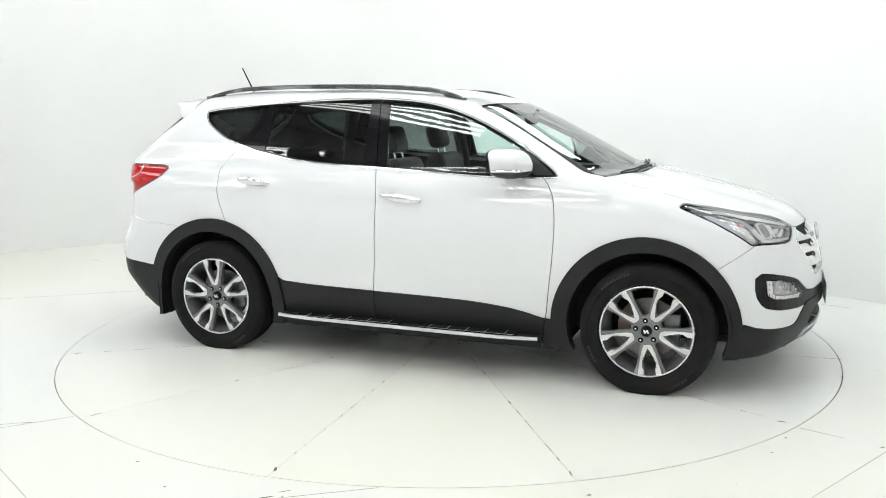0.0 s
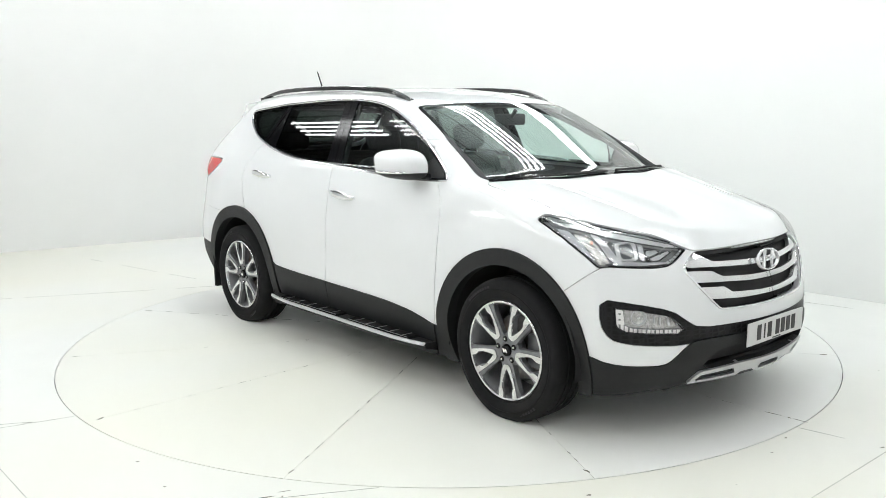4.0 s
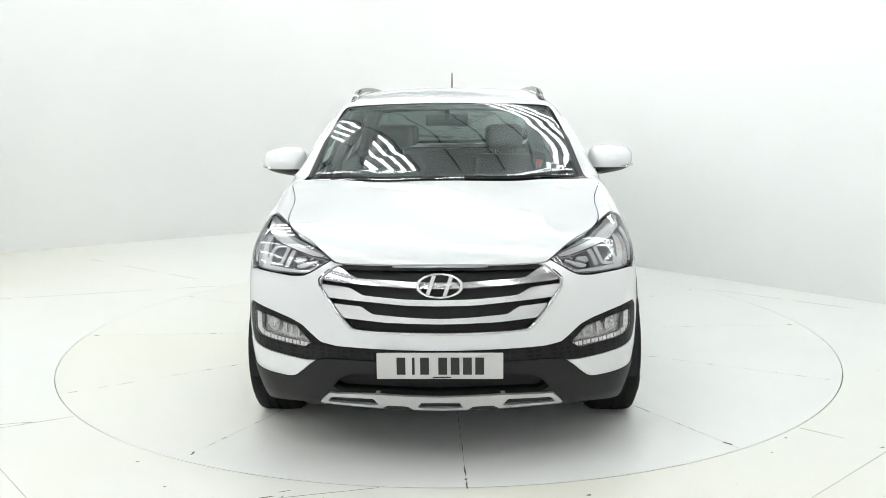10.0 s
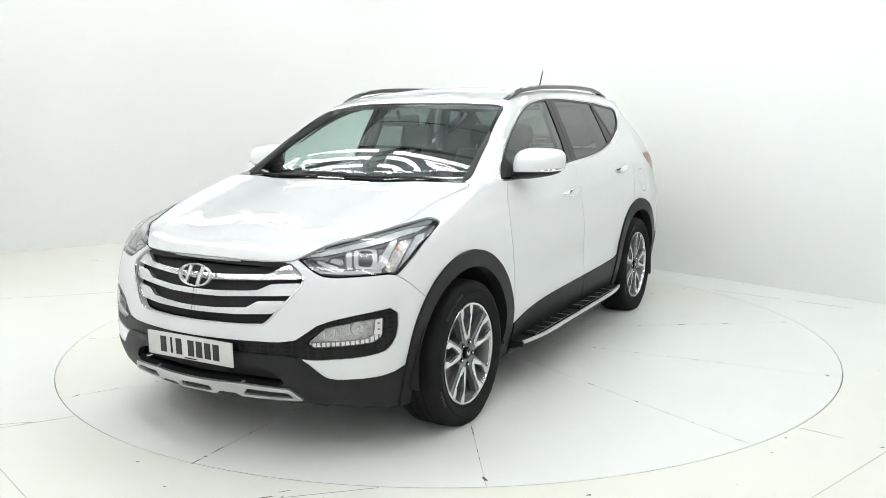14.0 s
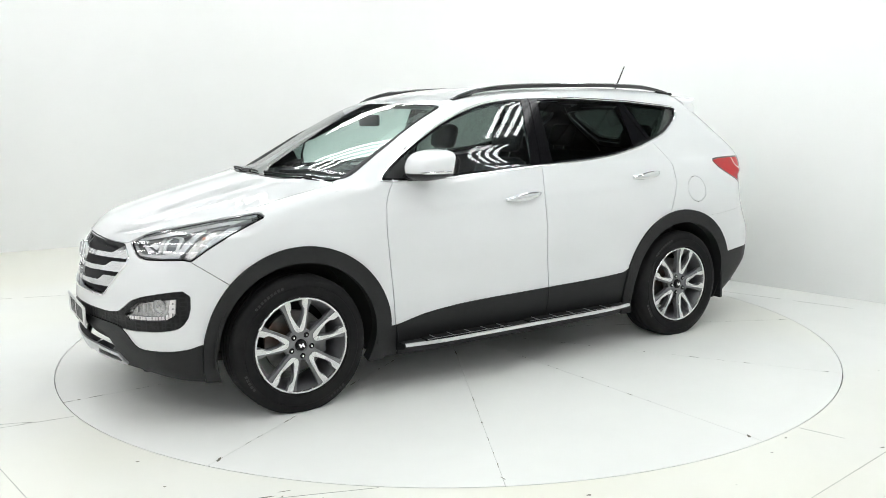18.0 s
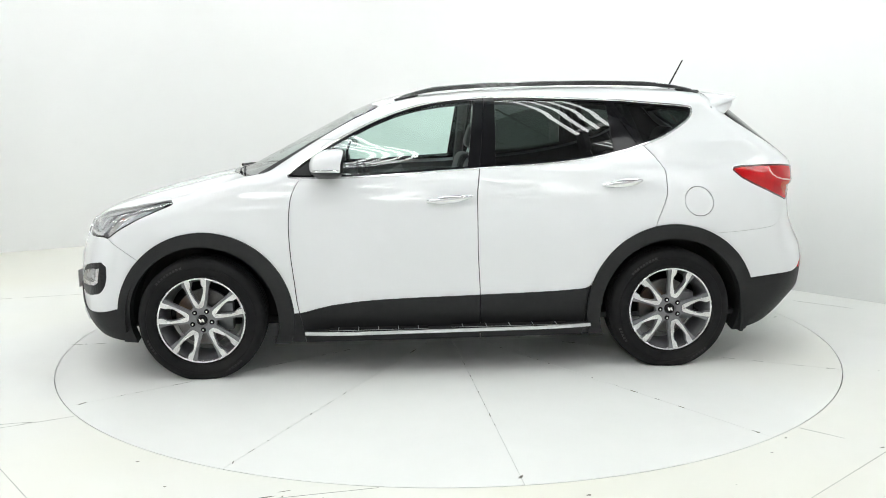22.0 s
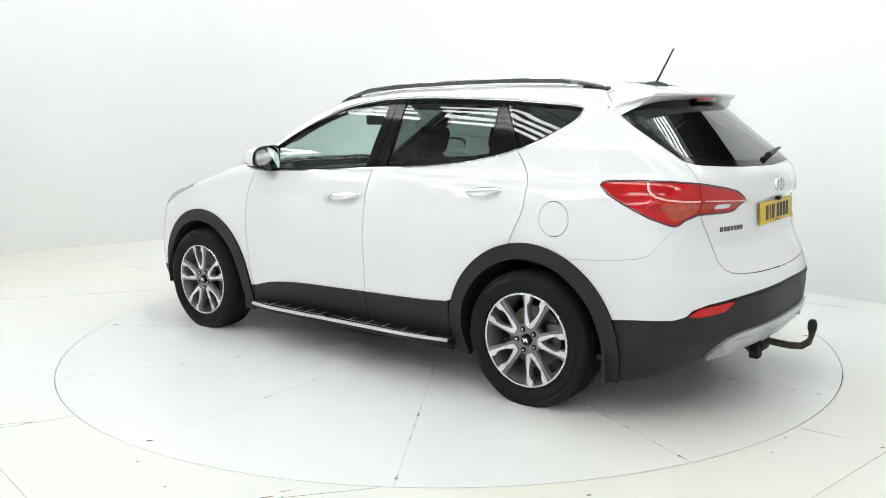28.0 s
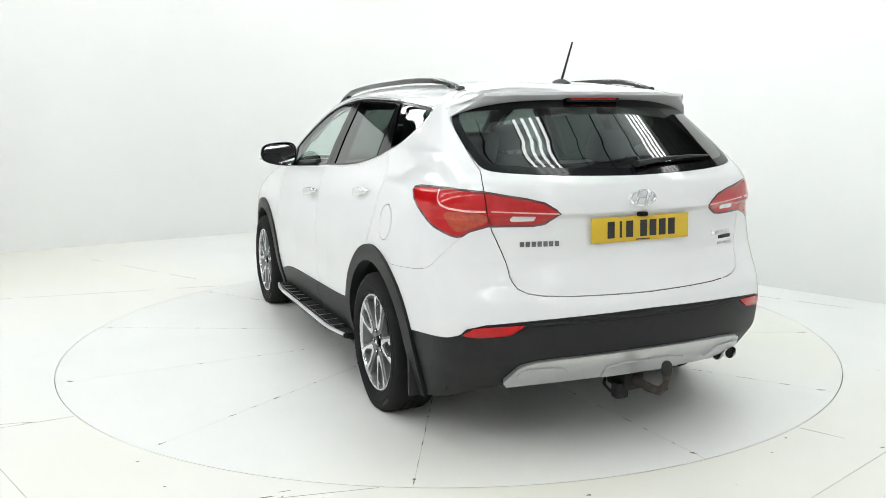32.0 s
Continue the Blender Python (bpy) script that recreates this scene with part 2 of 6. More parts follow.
def top_sheet(x, y):
    """Height of hood, windscreen and roof: the screen is one gentle arc between the two."""
    d = 1.250 - np.asarray(x, float)
    screen_z = np.where(d > 1.2, 9.0, 1.143 + 0.500 * d - 0.018 * d * d - 0.135 * y * y)
    roof_z = roof_line(x) - roof_crown(x) * y * y
    return smax(hood_line(x) - hood_crown(x) * y * y, -smax(-screen_z, -roof_z, 0.05), 0.02)


side_width = curve((0.15, 0.845), (0.25, 0.875), (0.36, 0.905), (0.48, 0.922), (0.62, 0.926), (0.75, 0.922), (0.88, 0.908), (1.0, 0.886), (1.08, 0.868), (1.14, 0.846),
                   (1.18, 0.822), (1.3, 0.770), (1.45, 0.698), (1.55, 0.645), (1.62, 0.60), (1.7, 0.53))
side_plan = curve((-2.45, -0.16), (-2.2, -0.075), (-1.9, -0.02), (-1.6, 0.002), (-1.2, 0.0), (-0.5, 0.0), (0.3, 0.0), (0.9, -0.004), (1.4, -0.02), (1.8, -0.05), (2.1, -0.11), (2.4, -0.2))
nose_line = curve((0.12, 2.02), (0.20, 2.14), (0.28, 2.205), (0.40, 2.235), (0.50, 2.235), (0.60, 2.225), (0.70, 2.205), (0.80, 2.17), (0.88, 2.13), (1.0, 2.05), (1.2, 1.9))
tail_line = curve((0.12, -2.02), (0.22, -2.17), (0.34, -2.29), (0.45, -2.365), (0.56, -2.375), (0.66, -2.36), (0.76, -2.315), (0.86, -2.280), (1.0, -2.266), (1.03, -2.268), (1.055, -2.288), (1.10, -2.285),
                  (1.17, -2.268), (1.215, -2.228), (1.35, -2.078), (1.5, -1.904), (1.6, -1.785), (1.8, -1.54))


def smax(a, b, k):
    h = np.maximum(k - np.abs(a - b), 0) / k
    return np.maximum(a, b) + h * h * k * 0.25


def body(x, y, z):
    """Below zero inside the car's body."""
    y = np.abs(y)
    zt = top_sheet(x, y)
    # raised fender tops and hood creases
    hood = np.clip((x - 0.95) / 0.25, 0, 1) * np.clip((2.15 - x) / 0.3, 0, 1)
    zt = zt + hood * (0.007 * bump(y, 0.50 + 0.1 * (1.5 - x), 0.11) - 0.003 * bump(y, 0.30, 0.14))
    ys = side_width(z) + side_plan(x)
    # door crease under the handles, hollow above the sill, haunch over the rear wheel
    mid = np.clip((1.6 - x) / 0.4, 0, 1) * np.clip((x + 2.0) / 0.4, 0, 1)
    ys = ys + mid * (0.003 * bump(z, 0.985 + 0.045 * (0.2 - x) * 0.6, 0.035) - 0.010 * bump(z, 0.60, 0.10) * np.clip((0.9 - np.abs(x + 0.05)) / 0.5, 0, 1))
    ys = ys + 0.018 * bump(x, -1.5, 0.45) * bump(z, 0.92, 0.22) + 0.014 * bump(x, 1.35, 0.4) * bump(z, 0.82, 0.18)
    ys = ys - 0.02 * np.clip((-x - 1.1) / 0.6, 0, 1) * np.clip((z - 1.3) / 0.2, 0, 1)
    xf = nose_line(z) - 0.40 * y**2
    xr = tail_line(z) + 0.17 * (y / 0.75) ** 2.6 + 0.078 * np.clip((z - 1.2) / 0.3, 0, 1.5) * (y / 0.66) ** 2
    f = smax(y - ys, z - zt, 0.075)
    f = smax(f, x - xf, 0.09)
    return smax(f, xr - x, 0.10)


def cast(o, d, lo, hi):
    """Where rays leave the body: the last zero on each ray; ok is false where it starts outside."""
    lo, hi = np.full(len(o), float(lo)), np.full(len(o), float(hi))
    p = o + d * lo[:, None]
    ok = body(*p.T) < 0
    for _ in range(30):
        m = (lo + hi) / 2
        inside = body(*(o + d * m[:, None]).T) < 0
        lo, hi = np.where(inside, m, lo), np.where(inside, hi, m)
    return o + d * lo[:, None], ok


def normal_at(p):
    e = 2e-3
    g = np.stack([body(*(p + e * a).T) - body(*(p - e * a).T) for a in np.eye(3)], -1)
    return g / np.maximum(np.linalg.norm(g, axis=1, keepdims=True), 1e-9)


FRONT, REAR, KF, KR = 1.0, -1.1, 1.05, 1.15


def ucoord(x, y):
    """Way round the body from the nose (small) along the side to the tail (large)."""
    x, y = np.asarray(x, float), np.abs(np.asarray(y, float))
    af = np.arctan2(np.maximum(x - FRONT, 0), np.maximum(y, 1e-6))
    ar = np.arctan2(np.maximum(REAR - x, 0), np.maximum(y, 1e-6))
    return np.where(x > FRONT, -FRONT - af * KF, np.where(x < REAR, -REAR + ar * KR, -x))


def rays(u, z):
    u, z = np.asarray(u, float), np.asarray(z, float)
    af, ar = np.clip((-FRONT - u) / KF, 0, math.pi / 2), np.clip((u + REAR) / KR, 0, math.pi / 2)
    o = np.stack([np.clip(-u, REAR, FRONT), 0 * u, z], -1)
    d = np.stack([np.sin(af) - np.sin(ar), np.cos(af) * np.cos(ar), 0 * u], -1)
    return o, d


def on_side(u, z, out=0.0):
    p, ok = cast(*rays(u, z), 0.0, 1.8)
    return p + out * normal_at(p) if out else p


def on_top(x, y, out=0.0):
    x, y = np.asarray(x, float), np.asarray(y, float)
    o = np.stack([x, y, 0 * x + 0.6], -1)
    p, ok = cast(o, np.tile((0.0, 0, 1), (len(o), 1)), 0.0, 1.3)
    return p + out * normal_at(p) if out else p


def grid_sheet(pts, ok, shape, q):
    n, m = shape
    i = (np.arange(n - 1)[:, None] * m + np.arange(m - 1)[None]).ravel()
    t = np.concatenate([np.stack([i, i + m, i + m + 1], -1), np.stack([i, i + m + 1, i + 1], -1)])
    return dict(P=pts, N=normal_at(pts), Q=q, T=t[ok[t].all(1)])


def outline_distance(q, poly):
    """Signed distance of 2D points to a closed outline, below zero inside."""
    q, poly = np.asarray(q, float), np.asarray(poly, float)
    d2, wind = np.full(len(q), 1e9), np.zeros(len(q), bool)
    near = np.all((q > poly.min(0) - 0.08) & (q < poly.max(0) + 0.08), axis=1)
    p = q[near]
    dd, ww = np.full(len(p), 1e9), np.zeros(len(p), bool)
    for a, b in zip(poly, np.roll(poly, -1, 0)):
        e = b - a
        w = p - a
        t = np.clip((w @ e) / max(e @ e, 1e-12), 0, 1)
        r = w - t[:, None] * e
        dd = np.minimum(dd, (r * r).sum(1))
        c = (a[1] > p[:, 1]) != (b[1] > p[:, 1])
        xi = a[0] + (p[:, 1] - a[1]) / (e[1] if abs(e[1]) > 1e-12 else 1e-12) * e[0]
        ww ^= c & (p[:, 0] < xi)
    d2[near], wind[near] = np.sqrt(dd), ww
    d2[~near] = 0.08
    return np.where(wind, -d2, d2)


def cut(sh, d):
    """Split a sheet along the zero line of d (one value a vertex): the part below zero and the rest."""
    d = np.where(np.abs(d) < 1e-5, 1e-5, d)
    T, s = sh["T"], d < 0
    k = s[T].sum(1)
    cross = T[(k == 1) | (k == 2)]
    kin = k[(k == 1) | (k == 2)]
    lone_in = kin == 1
    flag = s[cross] == lone_in[:, None]
    first = flag.argmax(1)
    r = np.arange(len(cross))
    a, b, c = cross[r, first], cross[r, (first + 1) % 3], cross[r, (first + 2) % 3]
    key = np.concatenate([np.sort(np.stack([a, b], -1), 1), np.sort(np.stack([a, c], -1), 1)])
    n0 = len(d)
    uniq, inv = np.unique(key, axis=0, return_inverse=True) if len(key) else (np.zeros((0, 2), int), np.zeros(0, int))
    inv = inv.ravel()
    i, j = uniq[:, 0], uniq[:, 1]
    w = (d[i] / (d[i] - d[j]))[:, None] if len(uniq) else np.zeros((0, 1))
    ext = {x: np.concatenate([sh[x], sh[x][i] * (1 - w) + sh[x][j] * w]) for x in ("P", "N", "Q")}
    ab, ac = n0 + inv[: len(a)], n0 + inv[len(a):]
    lone = np.stack([a, ab, ac], -1)
    quad = np.concatenate([np.stack([ab, b, c], -1), np.stack([ab, c, ac], -1)])
    two = np.concatenate([lone_in, lone_in])
    tin = np.concatenate([T[k == 3], lone[lone_in], quad[~two]])
    tout = np.concatenate([T[k == 0], lone[~lone_in], quad[two]])
    return dict(ext, T=tin), dict(ext, T=tout)


def carve(sh, poly, gap=0.0025):
    """Cut an outline out of a sheet with a joint of twice the gap: the piece and the rest."""
    d = outline_distance(sh["Q"], poly)
    piece, rest = cut(sh, d + gap)
    d2 = outline_distance(rest["Q"], poly)
    return piece, cut(rest, d2 - gap)[1]


def split_line(sh, f, gap=0.0025):
    v = f(sh)
    a, rest = cut(sh, v + gap)
    return a, cut(rest, f(rest) - gap)[1]


def solid(name, sh, mat, parent, label="", off=0.0, depth=0.014, mirror=None, both=False, inward=None, lift=None):
    """A panel from a sheet, with a turned-in edge. mirror: on the car's right side; both: the two halves in one."""
    T = sh["T"]
    if len(T) == 0:
        return None
    used, inv = np.unique(T, return_inverse=True)
    T = inv.reshape(-1, 3)
    P, N = sh["P"][used], sh["N"][used]
    N = N / np.maximum(np.linalg.norm(N, axis=1, keepdims=True), 1e-9)
    if lift is not None:
        P = P + N * lift(sh["Q"][used])[:, None]
    P = P + N * off
    e = np.concatenate([T[:, [0, 1]], T[:, [1, 2]], T[:, [2, 0]]])
    # faces turned so that they look outward
    fn = np.cross(P[T[:, 1]] - P[T[:, 0]], P[T[:, 2]] - P[T[:, 0]])
    flip = (fn * N[T[:, 0]]).sum(1) < 0
    T = np.where(flip[:, None], T[:, ::-1], T)
    e = np.concatenate([T[:, [0, 1]], T[:, [1, 2]], T[:, [2, 0]]])
    es = np.sort(e, 1)
    uq, idx, cnt = np.unique(es, axis=0, return_index=True, return_counts=True)
    bd = e[idx[cnt == 1]]
    bd = bd[~((np.abs(P[bd[:, 0], 1]) < 2e-3) & (np.abs(P[bd[:, 1], 1]) < 2e-3))]
    V, NN, F = [P], [N], [T]
    n = len(P)
    if depth > 0 and len(bd):
        a, b = P[bd[:, 0]], P[bd[:, 1]]
        a2, b2 = a - N[bd[:, 0]] * depth, b - N[bd[:, 1]] * depth
        fn = np.cross(b - a, -N[bd[:, 0]])
        fn = -fn / np.maximum(np.linalg.norm(fn, axis=1, keepdims=True), 1e-9)
        m = len(bd)
        V += [a, b, a2, b2]
        NN += [fn] * 4
        i = n + np.arange(m)
        F += [np.stack([i + m, i, i + 2 * m], -1), np.stack([i + m, i + 2 * m, i + 3 * m], -1)]
    V, NN, F = np.concatenate(V), np.concatenate(NN), np.concatenate(F)
    flipped = (V * (1, -1, 1), NN * (1, -1, 1), F[:, ::-1])
    if both:
        k = len(V)
        V, NN, F = np.concatenate([V, flipped[0]]), np.concatenate([NN, flipped[1]]), np.concatenate([F, flipped[2] + k])
    elif mirror:
        V, NN, F = flipped
    return link(name, V, F, mat, parent, label, normals=NN)


def rounded(pts, times=2):
    p = np.asarray(pts, float)
    for _ in range(times):
        nx = np.roll(p, -1, 0)
        p = np.stack([p * 0.75 + nx * 0.25, p * 0.25 + nx * 0.75], 1).reshape(-1, 2)
    return p


def outline(*pts, smooth=2):
    """An outline on the body's side from places (x, y, z): way round and height."""
    ends = (-FRONT - math.pi / 2 * KF, -REAR + math.pi / 2 * KR)
    q = []
    for x, y, z in pts:
        u = float(ucoord(x, y))
        q.append((2 * ends[0 if x > 0 else 1] - u if y < 0 else u, z))
    return rounded(q, smooth) if smooth else np.array(q)


def refine(line, step=0.02, closed=True):
    line = np.asarray(line, float)
    out = []
    for a, b in zip(line, np.roll(line, -1, 0) if closed else line[1:]):
        k = max(1, int(np.linalg.norm(b - a) / step))
        out += [a + (b - a) * i / k for i in range(k)]
    if not closed:
        out.append(line[-1])
    return np.array(out)


def strip(name, line, mat, parent, width=0.012, high=0.006, mirror=False, both=False, closed=True, label="", top=False, out=0.0):
    """A moulding that follows a line on the body."""
    q = refine(line, 0.02, closed)
    t = np.roll(q, -1, 0) - np.roll(q, 1, 0) if closed else np.gradient(q, axis=0)
    t /= np.maximum(np.linalg.norm(t, axis=1, keepdims=True), 1e-9)
    s = np.stack([-t[:, 1], t[:, 0]], -1) * width / 2
    place = on_top if top else on_side
    rows = [place(*(q + s).T, out), place(*(q + s * 0.6).T, out + high), place(*(q - s * 0.6).T, out + high), place(*(q - s).T, out)]
    n = len(q)
    V = np.concatenate(rows)
    F = []
    for i in range(n if closed else n - 1):
        j = (i + 1) % n
        for k in range(3):
            F.append((k * n + i, k * n + j, (k + 1) * n + j, (k + 1) * n + i))
    bm = bmesh.new()
    for flipside in ((False, True) if both else (mirror,)):
        vs = [bm.verts.new((v[0], -v[1] if flipside else v[1], v[2])) for v in V]
        for f in F:
            bm.faces.new([vs[i] for i in f])
    return part(name, bm, mat, parent, label, 50)


# ---- the studio ----
WALL_H, ROOF_Z = 2.98, 3.9
CORNER = Vector((-1.25, 5.70))
LEFT_DIR, RIGHT_DIR = Vector((-0.856, -0.517)), Vector((0.678, -0.735))


def build_room():
    # floor: one sheet with a round hole for the turntable
    n = 128
    ring = [(2.4795 * math.cos(2 * math.pi * k / n), 2.4795 * math.sin(2 * math.pi * k / n), 0.0) for k in range(n)]
    far = [(14 * math.cos(2 * math.pi * k / n), 14 * math.sin(2 * math.pi * k / n), 0.0) for k in range(n)]
    low = [(x, y, -0.022) for x, y, z in ring]
    faces = [(k, (k + 1) % n, n + (k + 1) % n, n + k) for k in range(n)] + [(2 * n + k, 2 * n + (k + 1) % n, (k + 1) % n, k) for k in range(n)]
    tagged(link("floor", ring + far + low, faces, M["floor"]), "white painted studio floor with faint joints and stains", "floor", kind="structure")
    link("pit", [(x * 1.02, y * 1.02, -0.022) for x, y, z in ring], [tuple(range(n))], M["gap"]).parent = bpy.data.objects["floor"]

    # wall: two straight runs that meet in a rounded corner, closed behind the camera by unseen pale walls that bounce
    # fill
    path = []
    r = 1.6
    half = LEFT_DIR.angle(RIGHT_DIR) / 2
    back = r / math.tan(half)
    a, b = CORNER + LEFT_DIR * back, CORNER + RIGHT_DIR * back
    for k in range(13):
        t = k / 12
        path.append(a * (1 - t) ** 2 + CORNER * 2 * t * (1 - t) + b * t * t)
    path = [CORNER + LEFT_DIR * 7.5 + Vector((1.5, -7.0)), CORNER + LEFT_DIR * 7.5] + path + [CORNER + RIGHT_DIR * 8.4, CORNER + RIGHT_DIR * 8.4 + Vector((-1.2, -6.5))]
    pts = path
    groups = [pts[0:2], pts[1:16], [pts[15], pts[16]], [pts[16], pts[0]]]
    for i, g in enumerate(groups):
        bm = bmesh.new()
        rows = []
        for j, p in enumerate(g):
            d = (g[min(j + 1, len(g) - 1)] - g[max(j - 1, 0)]).normalized()
            nrm = Vector((-d.y, d.x))
            o = p + nrm * 0.12
            rows.append([bm.verts.new((p.x, p.y, 0)), bm.verts.new((p.x, p.y, WALL_H)), bm.verts.new((o.x, o.y, WALL_H)), bm.verts.new((o.x, o.y, 0))])
        for u, v in zip(rows, rows[1:]):
            for k in range(4):
                bm.faces.new((u[k], v[k], v[(k + 1) % 4], u[(k + 1) % 4]))
        back = i != 1
        tagged(part("wall_%d" % (i + 1), bm, M["hall" if back else "wall"]), "plain pale unseen wall behind the camera, added to bounce fill onto the car" if back else "plain white painted studio wall", "wall", kind="structure")

    # the dark hall round the studio
    n = 48
    bm = bmesh.new()
    rows = [[bm.verts.new((q * math.cos(2 * math.pi * k / n), q * math.sin(2 * math.pi * k / n), z)) for q, z in ((13.6, 0.0), (13.6, 4.0), (13.8, 4.0), (13.8, 0.0))] for k in range(n)]
    for k in range(n):
        u, v = rows[k], rows[(k + 1) % n]
        for j in range(4):
            bm.faces.new((u[j], v[j], v[(j + 1) % 4], u[(j + 1) % 4]))
    tagged(part("wall_5", bm, M["hall_far"]), "dark wall of the hall behind the studio walls", "wall", kind="structure")

    # roof: dark sheets with joints, laid along the right-hand wall; pale sheets above the turntable
    turn = math.degrees(math.atan2(-0.735, 0.678))
    for nm, mt, lab, a0, a1, n0, n1, z in (("ceiling_1", "roof_dark", "dark grey sheet roof with joints over the hall", -14.0, 14.0, -14.0, 14.0, ROOF_Z),
                                           ("ceiling_2", "roof_sheet", "pale grey ceiling sheets with dark joints above the turntable", -2.4, 2.4, -1.85, 2.20, ROOF_Z - 0.05)):
        bm = bmesh.new()
        x = n0
        prev = None
        while x < n1 - 0.01:
            for dx, dz in ((0.0, 0.0), (0.424, 0.0), (0.424, 0.03), (0.45, 0.03), (0.45, 0.0)):
                cur = (bm.verts.new((a0, x + dx, z + dz)), bm.verts.new((a1, x + dx, z + dz)))
                if prev:
                    bm.faces.new((prev[0], cur[0], cur[1], prev[1]))
                prev = cur
            x += 0.45
        roof_ob = part(nm, bm, M[mt], smooth_angle=0)
        roof_ob.data.materials.append(M["gap"])
        for f in roof_ob.data.polygons:
            f.material_index = 1 if f.center.z > z + 0.005 else 0
        roof_ob.matrix_basis = pose(0, 0, 0, 0, 0, turn)
        tagged(roof_ob, lab, "ceiling", kind="structure")


def build_light(a, n, z, length):
    """A strip light of four bare tubes side by side on thin cross bars; a: way along the right-hand wall, n: way towards it."""
    root = new("strip_light", None)
    root.matrix_basis = pose(a * 0.678 + n * 0.735, -a * 0.735 + n * 0.678, z, 0, 0, math.degrees(math.atan2(-0.735, 0.678)))
    tagged(root, "ceiling strip light with four bare fluorescent tubes", "light", "ceiling strip lights")
    for i in range(4):
        bm = bmesh.new()
        cy = -0.165 + 0.11 * i
        tube(bm, [(-length / 2, cy, 0), (length / 2, cy, 0)], 0.021, 8)
        part("tube", bm, M["tube"], root)
    for cx in (-length / 2 + 0.02, length / 2 - 0.02):
        bm = bmesh.new()
        box(bm, cx - 0.02, cx + 0.02, -0.2, 0.2, 0.025, 0.06)
        part("cross_bar", bm, M["fixture"], root, smooth_angle=0)
        bm = bmesh.new()
        tube(bm, [(cx, 0, 0.06), (cx, 0, ROOF_Z - z)], 0.006, 6)
        part("hanger", bm, M["steel_beam"], root)
    return root


build_room()
LAMP_Z = 3.5
# rows -6.1 and -4.25 repeat the spacing unseen, added to brighten wall and car
for n, starts in ((-6.1, (-5.0, -2.85, -0.7, 1.45, 3.6)), (-4.25, (-5.0, -2.85, -0.7, 1.45, 3.6)), (-2.35, (-5.35, -3.2, -1.05, 1.1, 3.25, 5.4)), (-0.40, (-5.35, -3.2, -1.05, 1.1, 3.25)), (1.48, (-5.15, -3.0, -0.90, 1.2, 3.33)), (3.3, (-1.75,))):
    for a in starts:
        build_light(a + 0.9, n, LAMP_Z, 1.8)


def build_turntable():
    """Twelve wedge panels on a dark disc, with dirt along the joints."""
    n = 144
    bm = bmesh.new()
    c = [bm.verts.new((2.4745 * math.cos(2 * math.pi * k / n), 2.4745 * math.sin(2 * math.pi * k / n), -0.004)) for k in range(n)]
    d = [bm.verts.new((v.co.x, v.co.y, -0.02)) for v in c]
    bm.faces.new(c)
    for k in range(n):
        bm.faces.new((d[k], d[(k + 1) % n], c[(k + 1) % n], c[k]))
    table = part("turntable", bm, M["crack_pale"], smooth_angle=0)
    tagged(table, "round white painted turntable of twelve panels, flush with the floor", "turntable")
    rng = random.Random(4)
    gap = 0.0011
    for w in range(12):
        a0, a1 = radians(3 + 30 * w), radians(33 + 30 * w)
        bm = bmesh.new()
        pts = []
        for r in (0.16, 2.4745):
            sh = gap / r
            m = 2 if r < 1 else 13
            arc = [(r * math.cos(a0 + sh + (a1 - a0 - 2 * sh) * k / (m - 1)), r * math.sin(a0 + sh + (a1 - a0 - 2 * sh) * k / (m - 1))) for k in range(m)]
            pts += arc if r > 1 else arc[::-1]
        slab(bm, pts, 0.004, "z")
        for v in bm.verts:
            v.co.z -= 0.004
        part("panel", bm, M["floor"], table, smooth_angle=0)
    dirt_line(table, [(0.35, 2.46, 3 + 30 * w) for w in range(12)], rng)
    return table


def smear(bm, x, y, length, width, turn, rng, z):
    """A flat irregular fleck."""
    n = 9
    vs = []
    for k in range(n):
        a = 2 * math.pi * k / n
        f = rng.uniform(0.45, 1.1)
        p = Vector((length * f * math.cos(a), width * f * math.sin(a), 0))
        p.rotate(Euler((0, 0, turn)))
        vs.append(bm.verts.new((x + p.x, y + p.y, z)))
    bm.faces.new(vs)


def dirt_line(parent, lines, rng):
    """Broken dark traces along radial joints."""
    bm = bmesh.new()
    for r0, r1, a in lines:
        r = r0
        strong = rng.random() < 0.45
        while r < r1:
            step = rng.uniform(0.03, 0.22)
            ln = rng.uniform(0.006, 0.035) * (1.5 if strong else 1.0)
            if rng.random() < (0.75 if strong else 0.42):
                smear(bm, r * math.cos(radians(a)), r * math.sin(radians(a)), ln, rng.uniform(0.0014, 0.0050), radians(a) + rng.uniform(-0.06, 0.06), rng, 0.0006)
            r += step
        smear(bm, 2.40 * math.cos(radians(a)), 2.40 * math.sin(radians(a)), rng.uniform(0.01, 0.03), rng.uniform(0.004, 0.009), radians(a + rng.uniform(-40, 40)), rng, 0.0006)
    ob = part("joint_dirt", bm, M["dirt"], parent, "dark dirt in the joints", 0)
    tagged(ob, kind="stuff")


